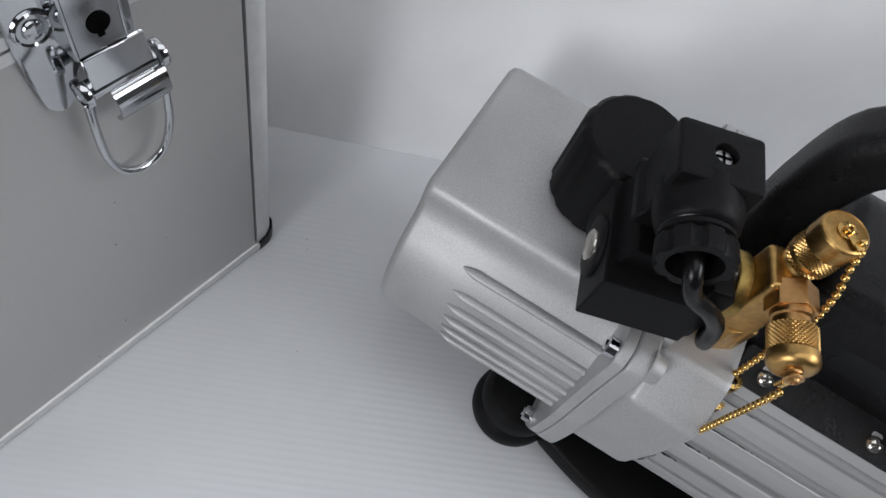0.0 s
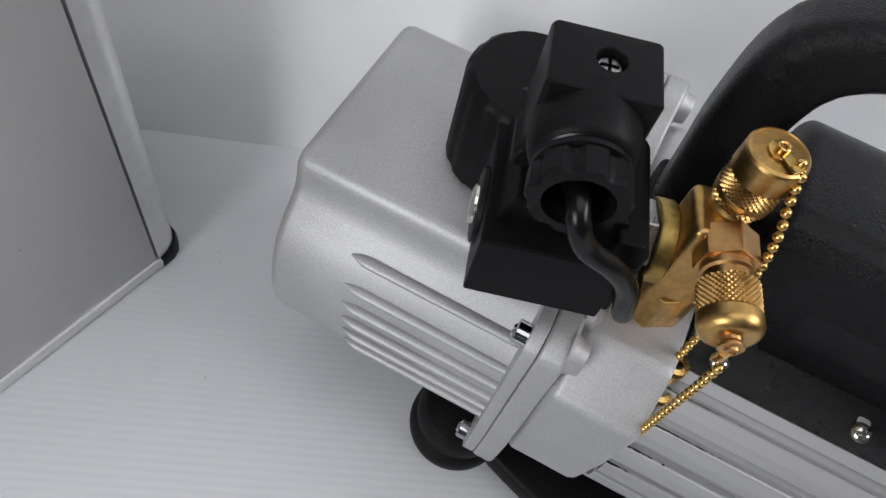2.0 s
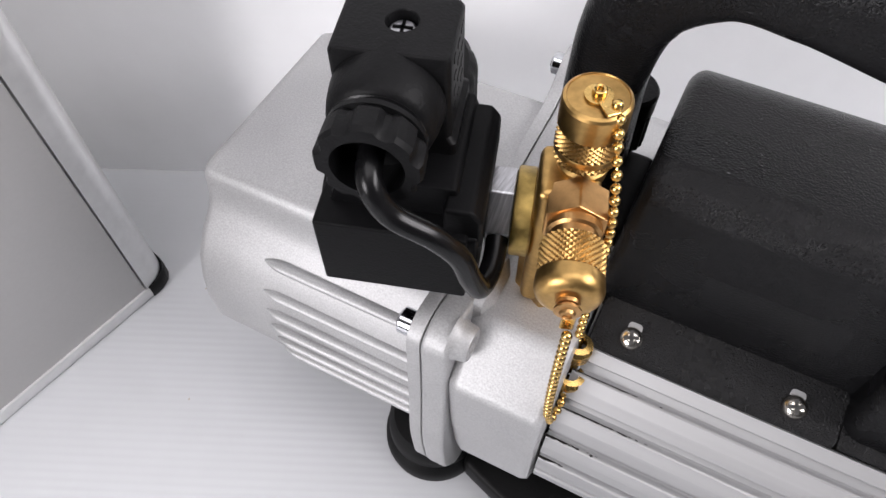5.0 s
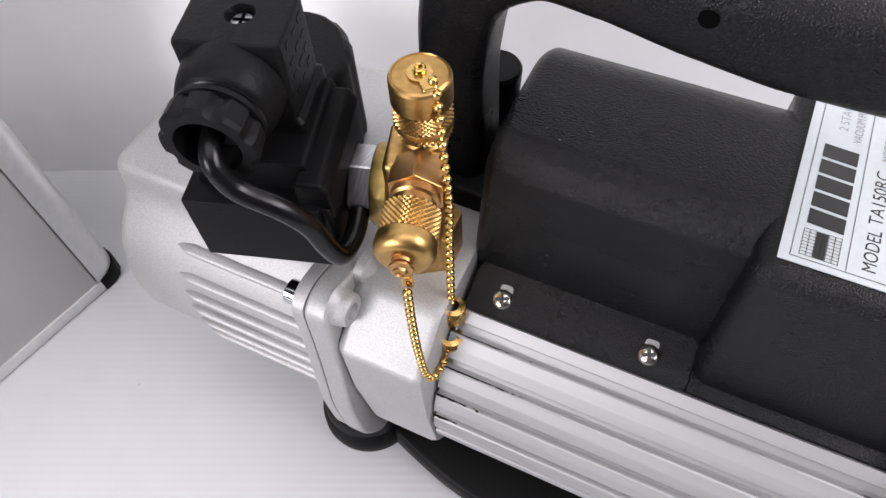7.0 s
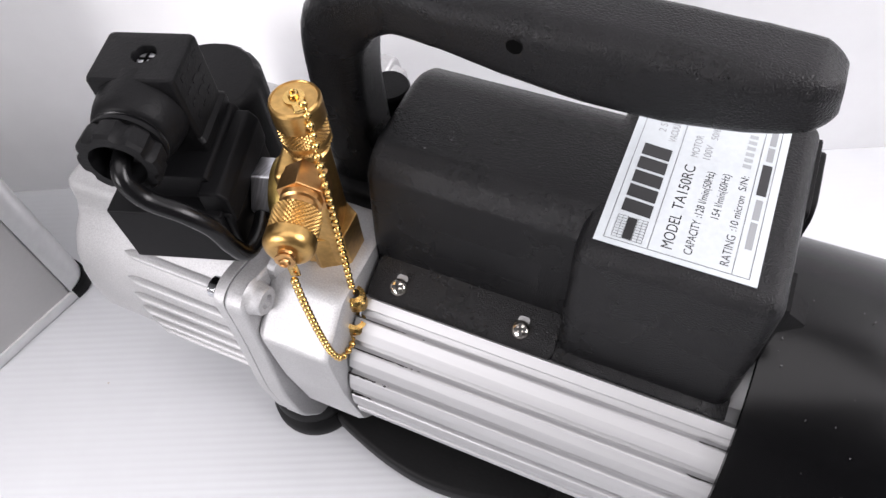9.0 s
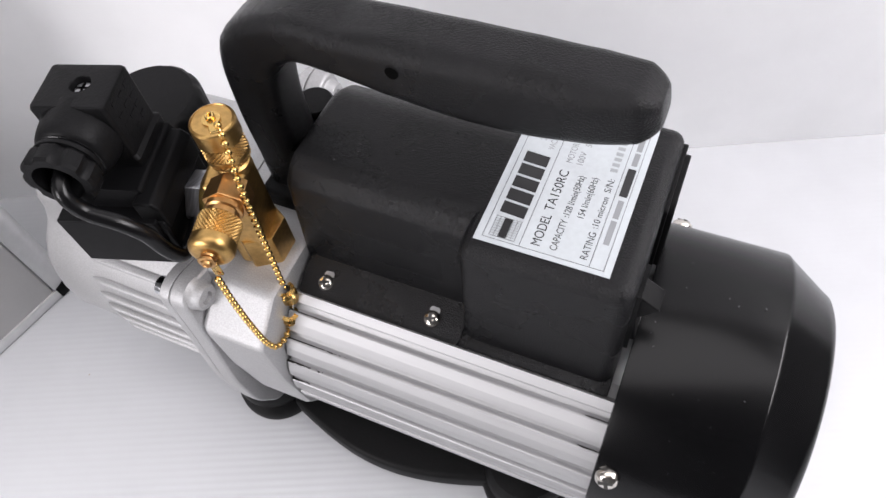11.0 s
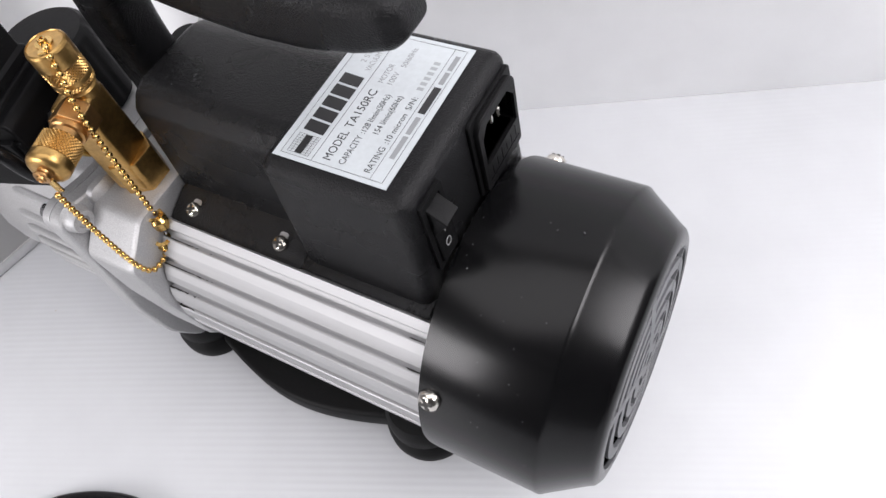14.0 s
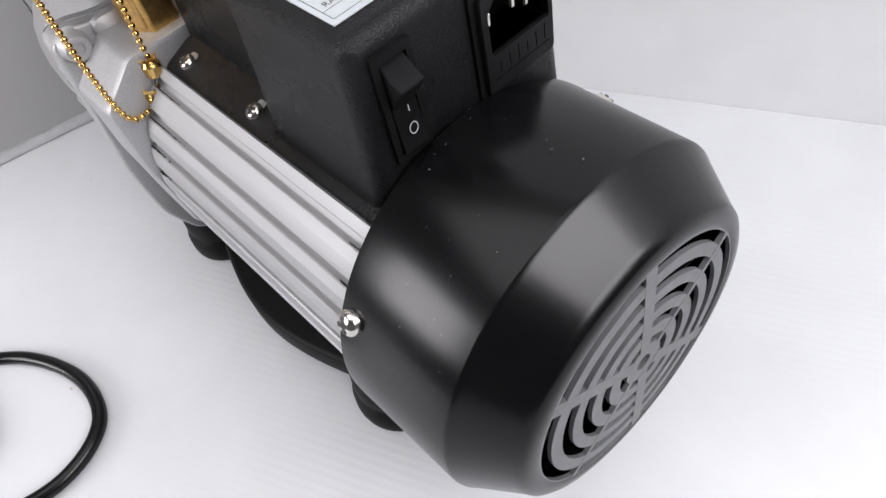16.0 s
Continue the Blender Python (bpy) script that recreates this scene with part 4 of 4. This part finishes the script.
for z, k in ((0.0, 0.90), (0.0012, 1.0), (0.0070, 1.02), (0.0098, 0.98)):
    rings.append([(x * k * 1.3 if x > 0 else x, 0.0055 + (y - 0.0055) * k, z + (0.0 if z < 0.005 else 0.0035 * max(0.0, (x - 0.001) / 0.010))) for x, y in ((-0.0004, -0.0008), (0.0050, -0.0004), (0.0086, 0.0016), (0.0112, 0.0058), (0.0119, 0.0110), (0.0119, 0.0150), (-0.002, 0.0150), (-0.002, 0.004))])
add("corner_guard", loft(rings), PLASTIC, case, "black plastic corner guard")
# added fill block; its near-black colour gives the panel gaps their shade
add("case_gap_fill", box(CL, 0.006, 0.013, CD, 0.004, CH - 0.003), DARK, case)
add("lid_top", box(CL, 0.010, 0.0, CD, CH - 0.004, CH, 0.0015), CASEPANEL, case)
# scuffs on the panel
random.seed(8)
bm = bmesh.new()
for q in range(7):
    x, z = random.uniform(-0.14, -0.004), random.uniform(0.012, 0.20)
    mm = Matrix.Translation((x, 0.00065, z)) @ Matrix.Rotation(radians(90), 4, "X") @ Matrix.Rotation(random.uniform(0, 3), 4, "Z")
    bmesh.ops.create_circle(bm, cap_ends=True, segments=7, radius=random.uniform(0.0002, 0.0007), matrix=mm @ Matrix.Diagonal((random.uniform(1, 2), 1, 1, 1)))
SCUFF = mat("grey_scuff", (0.16, 0.155, 0.15), 0.6, 0, 0.3, 900)
tagged(add("scuff", bm, SCUFF, case), "small dark scuffs", kind="stuff")
# latch: base plate with a rivet, channel-shaped lever with a keyhole, hinge, curled lip, wire loop
plate = round_poly([(-0.0850, 0.2640), (-0.0850, 0.2300), (-0.0822, 0.2040), (-0.0770, 0.1995), (-0.0715, 0.2040), (-0.0690, 0.2150), (-0.0475, 0.2170), (-0.0475, 0.2640)], 0.003, 3)
latch = add("latch", prism(plate, "y", -0.0020, 0.0002, 0.0006), CHROME, case, "chromed lever latch with a keyhole and a wire loop")
TURN_OUT = Matrix.Rotation(radians(90), 4, "X")
b = lathe([(0.0062, 0), (0.0060, 0.0010), (0.0054, 0.0014), (0.0048, 0.0008), (0.0034, 0.0008), (0.0030, 0.0016), (0.0016, 0.0022), (0, 0.0023)], n=28, m=Matrix.Translation((-0.0776, -0.0020, 0.2372)) @ TURN_OUT)
add("rivet", b, CHROME, latch)
lever = [(-0.0020, 0.2640), (-0.0095, 0.2600), (-0.0112, 0.2520), (-0.0118, 0.2290), (-0.0106, 0.2288), (-0.0100, 0.2515), (-0.0085, 0.2588), (-0.0020, 0.2622)]
add("lever", prism(lever, "x", -0.0718, -0.0560, 0.0003, 1), CHROME, latch)
for x in (-0.0722, -0.0556):
    add("lever_side", prism([(-0.0121, 0.2285), (-0.0020, 0.2285), (-0.0020, 0.2640), (-0.0098, 0.2606), (-0.0115, 0.2524)], "x", x - 0.0005, x + 0.0005, 0.0003, 1), CHROME, latch)
# keyhole is a raised near-black disc and bar, its inner shade painted
b = lathe([(0.0036, 0), (0.0036, 0.0005), (0, 0.0005)], n=28, m=Matrix.Translation((-0.0632, -0.0116, 0.2385)) @ TURN_OUT)
box(-0.0642, -0.0622, -0.0121, -0.0112, 0.2335, 0.2385, bm=b)
add("keyhole", b, DARK, latch)
add("hinge_plate", prism([(-0.0121, 0.2280), (-0.0148, 0.2178), (-0.0136, 0.2172), (-0.0108, 0.2278)], "x", -0.0716, -0.0505, 0.0003, 1), CHROME, latch)
b = lathe([(0, -0.0742), (0.0030, -0.0742), (0.0034, -0.0736), (0.0034, -0.0448), (0.0030, -0.0442), (0, -0.0442)], "x", (0, -0.0092, 0.2125), 20)
add("hinge_pin", b, CHROME, latch)
for x in (-0.0745, -0.0468):
    b = lathe([(0.0046, 0), (0.0050, 0.0006), (0.0050, 0.0022), (0.0044, 0.0028)], "x", (x, -0.0092, 0.2125), 24)
    add("hinge_knuckle", b, CHROME, latch)
arc = [(radians(100 + 150 * k / 9)) for k in range(10)]
lip = [(-0.0070 + 0.0066 * math.cos(t), 0.2005 + 0.0080 * math.sin(t)) for t in arc] + [(-0.0070 + 0.0055 * math.cos(t), 0.2005 + 0.0069 * math.sin(t)) for t in arc[::-1]]
add("lip", prism(lip, "x", -0.0650, -0.0455), CHROME, latch)
loop = [(-0.0722, -0.0090, 0.2120), (-0.0730, -0.0088, 0.1958), (-0.0727, -0.0085, 0.1794), (-0.0698, -0.0080, 0.1668), (-0.0650, -0.0080, 0.1606), (-0.0585, -0.0080, 0.1586), (-0.0508, -0.0080, 0.1622), (-0.0464, -0.0085, 0.1749), (-0.0455, -0.0088, 0.1907), (-0.0458, -0.0090, 0.2120)]
add("wire_loop", tube(loop, 0.0016, 12), CHROME, latch)

# ---- power cord on the bench ----
cord = thing("power_cord", "black rubber power cord lying in loops on the bench", "power cord")
R = 0.0038
pts = [(-0.40, -0.26, R), (-0.30, -0.175, R), (-0.225, -0.130, R), (-0.1669, -0.1080, R), (-0.1301, -0.0948, R), (-0.0910, -0.0958, R), (-0.0634, -0.1118, R), (-0.0591, -0.1385, R), (-0.0740, -0.1640, R), (-0.110, -0.190, R), (-0.170, -0.205, R), (-0.26, -0.235, R), (-0.36, -0.30, R)]
add("outer_loop", tube(pts, R, 14), CORD, cord)
pts = [(-0.42, -0.20, R), (-0.30, -0.155, R), (-0.215, -0.128, R + 0.002), (-0.165, -0.1230, R), (-0.1310, -0.1350, R), (-0.1170, -0.1560, R), (-0.130, -0.180, R), (-0.165, -0.204, 3 * R), (-0.22, -0.245, R), (-0.32, -0.34, R)]
add("inner_loop", tube(pts, R, 14), CORD, cord)

# specks and scuffs on the bench sheet
random.seed(21)
bm = bmesh.new()
for q in range(9):
    x, y = random.uniform(-0.22, -0.06), random.uniform(-0.16, 0.12)
    bmesh.ops.create_circle(bm, cap_ends=True, segments=7, radius=random.uniform(0.0002, 0.0007), matrix=Matrix.Translation((x, y, 0.0003)) @ Matrix.Rotation(random.uniform(0, 3), 4, "Z") @ Matrix.Diagonal((random.uniform(1, 2.5), 1, 1, 1)))
specks = add("specks", bm, mat("tan_dirt", (0.42, 0.37, 0.31), 0.7, 0, 0.2, 900))
tagged(specks, "small dark specks of dirt on the white sheet", "dirt", kind="stuff")
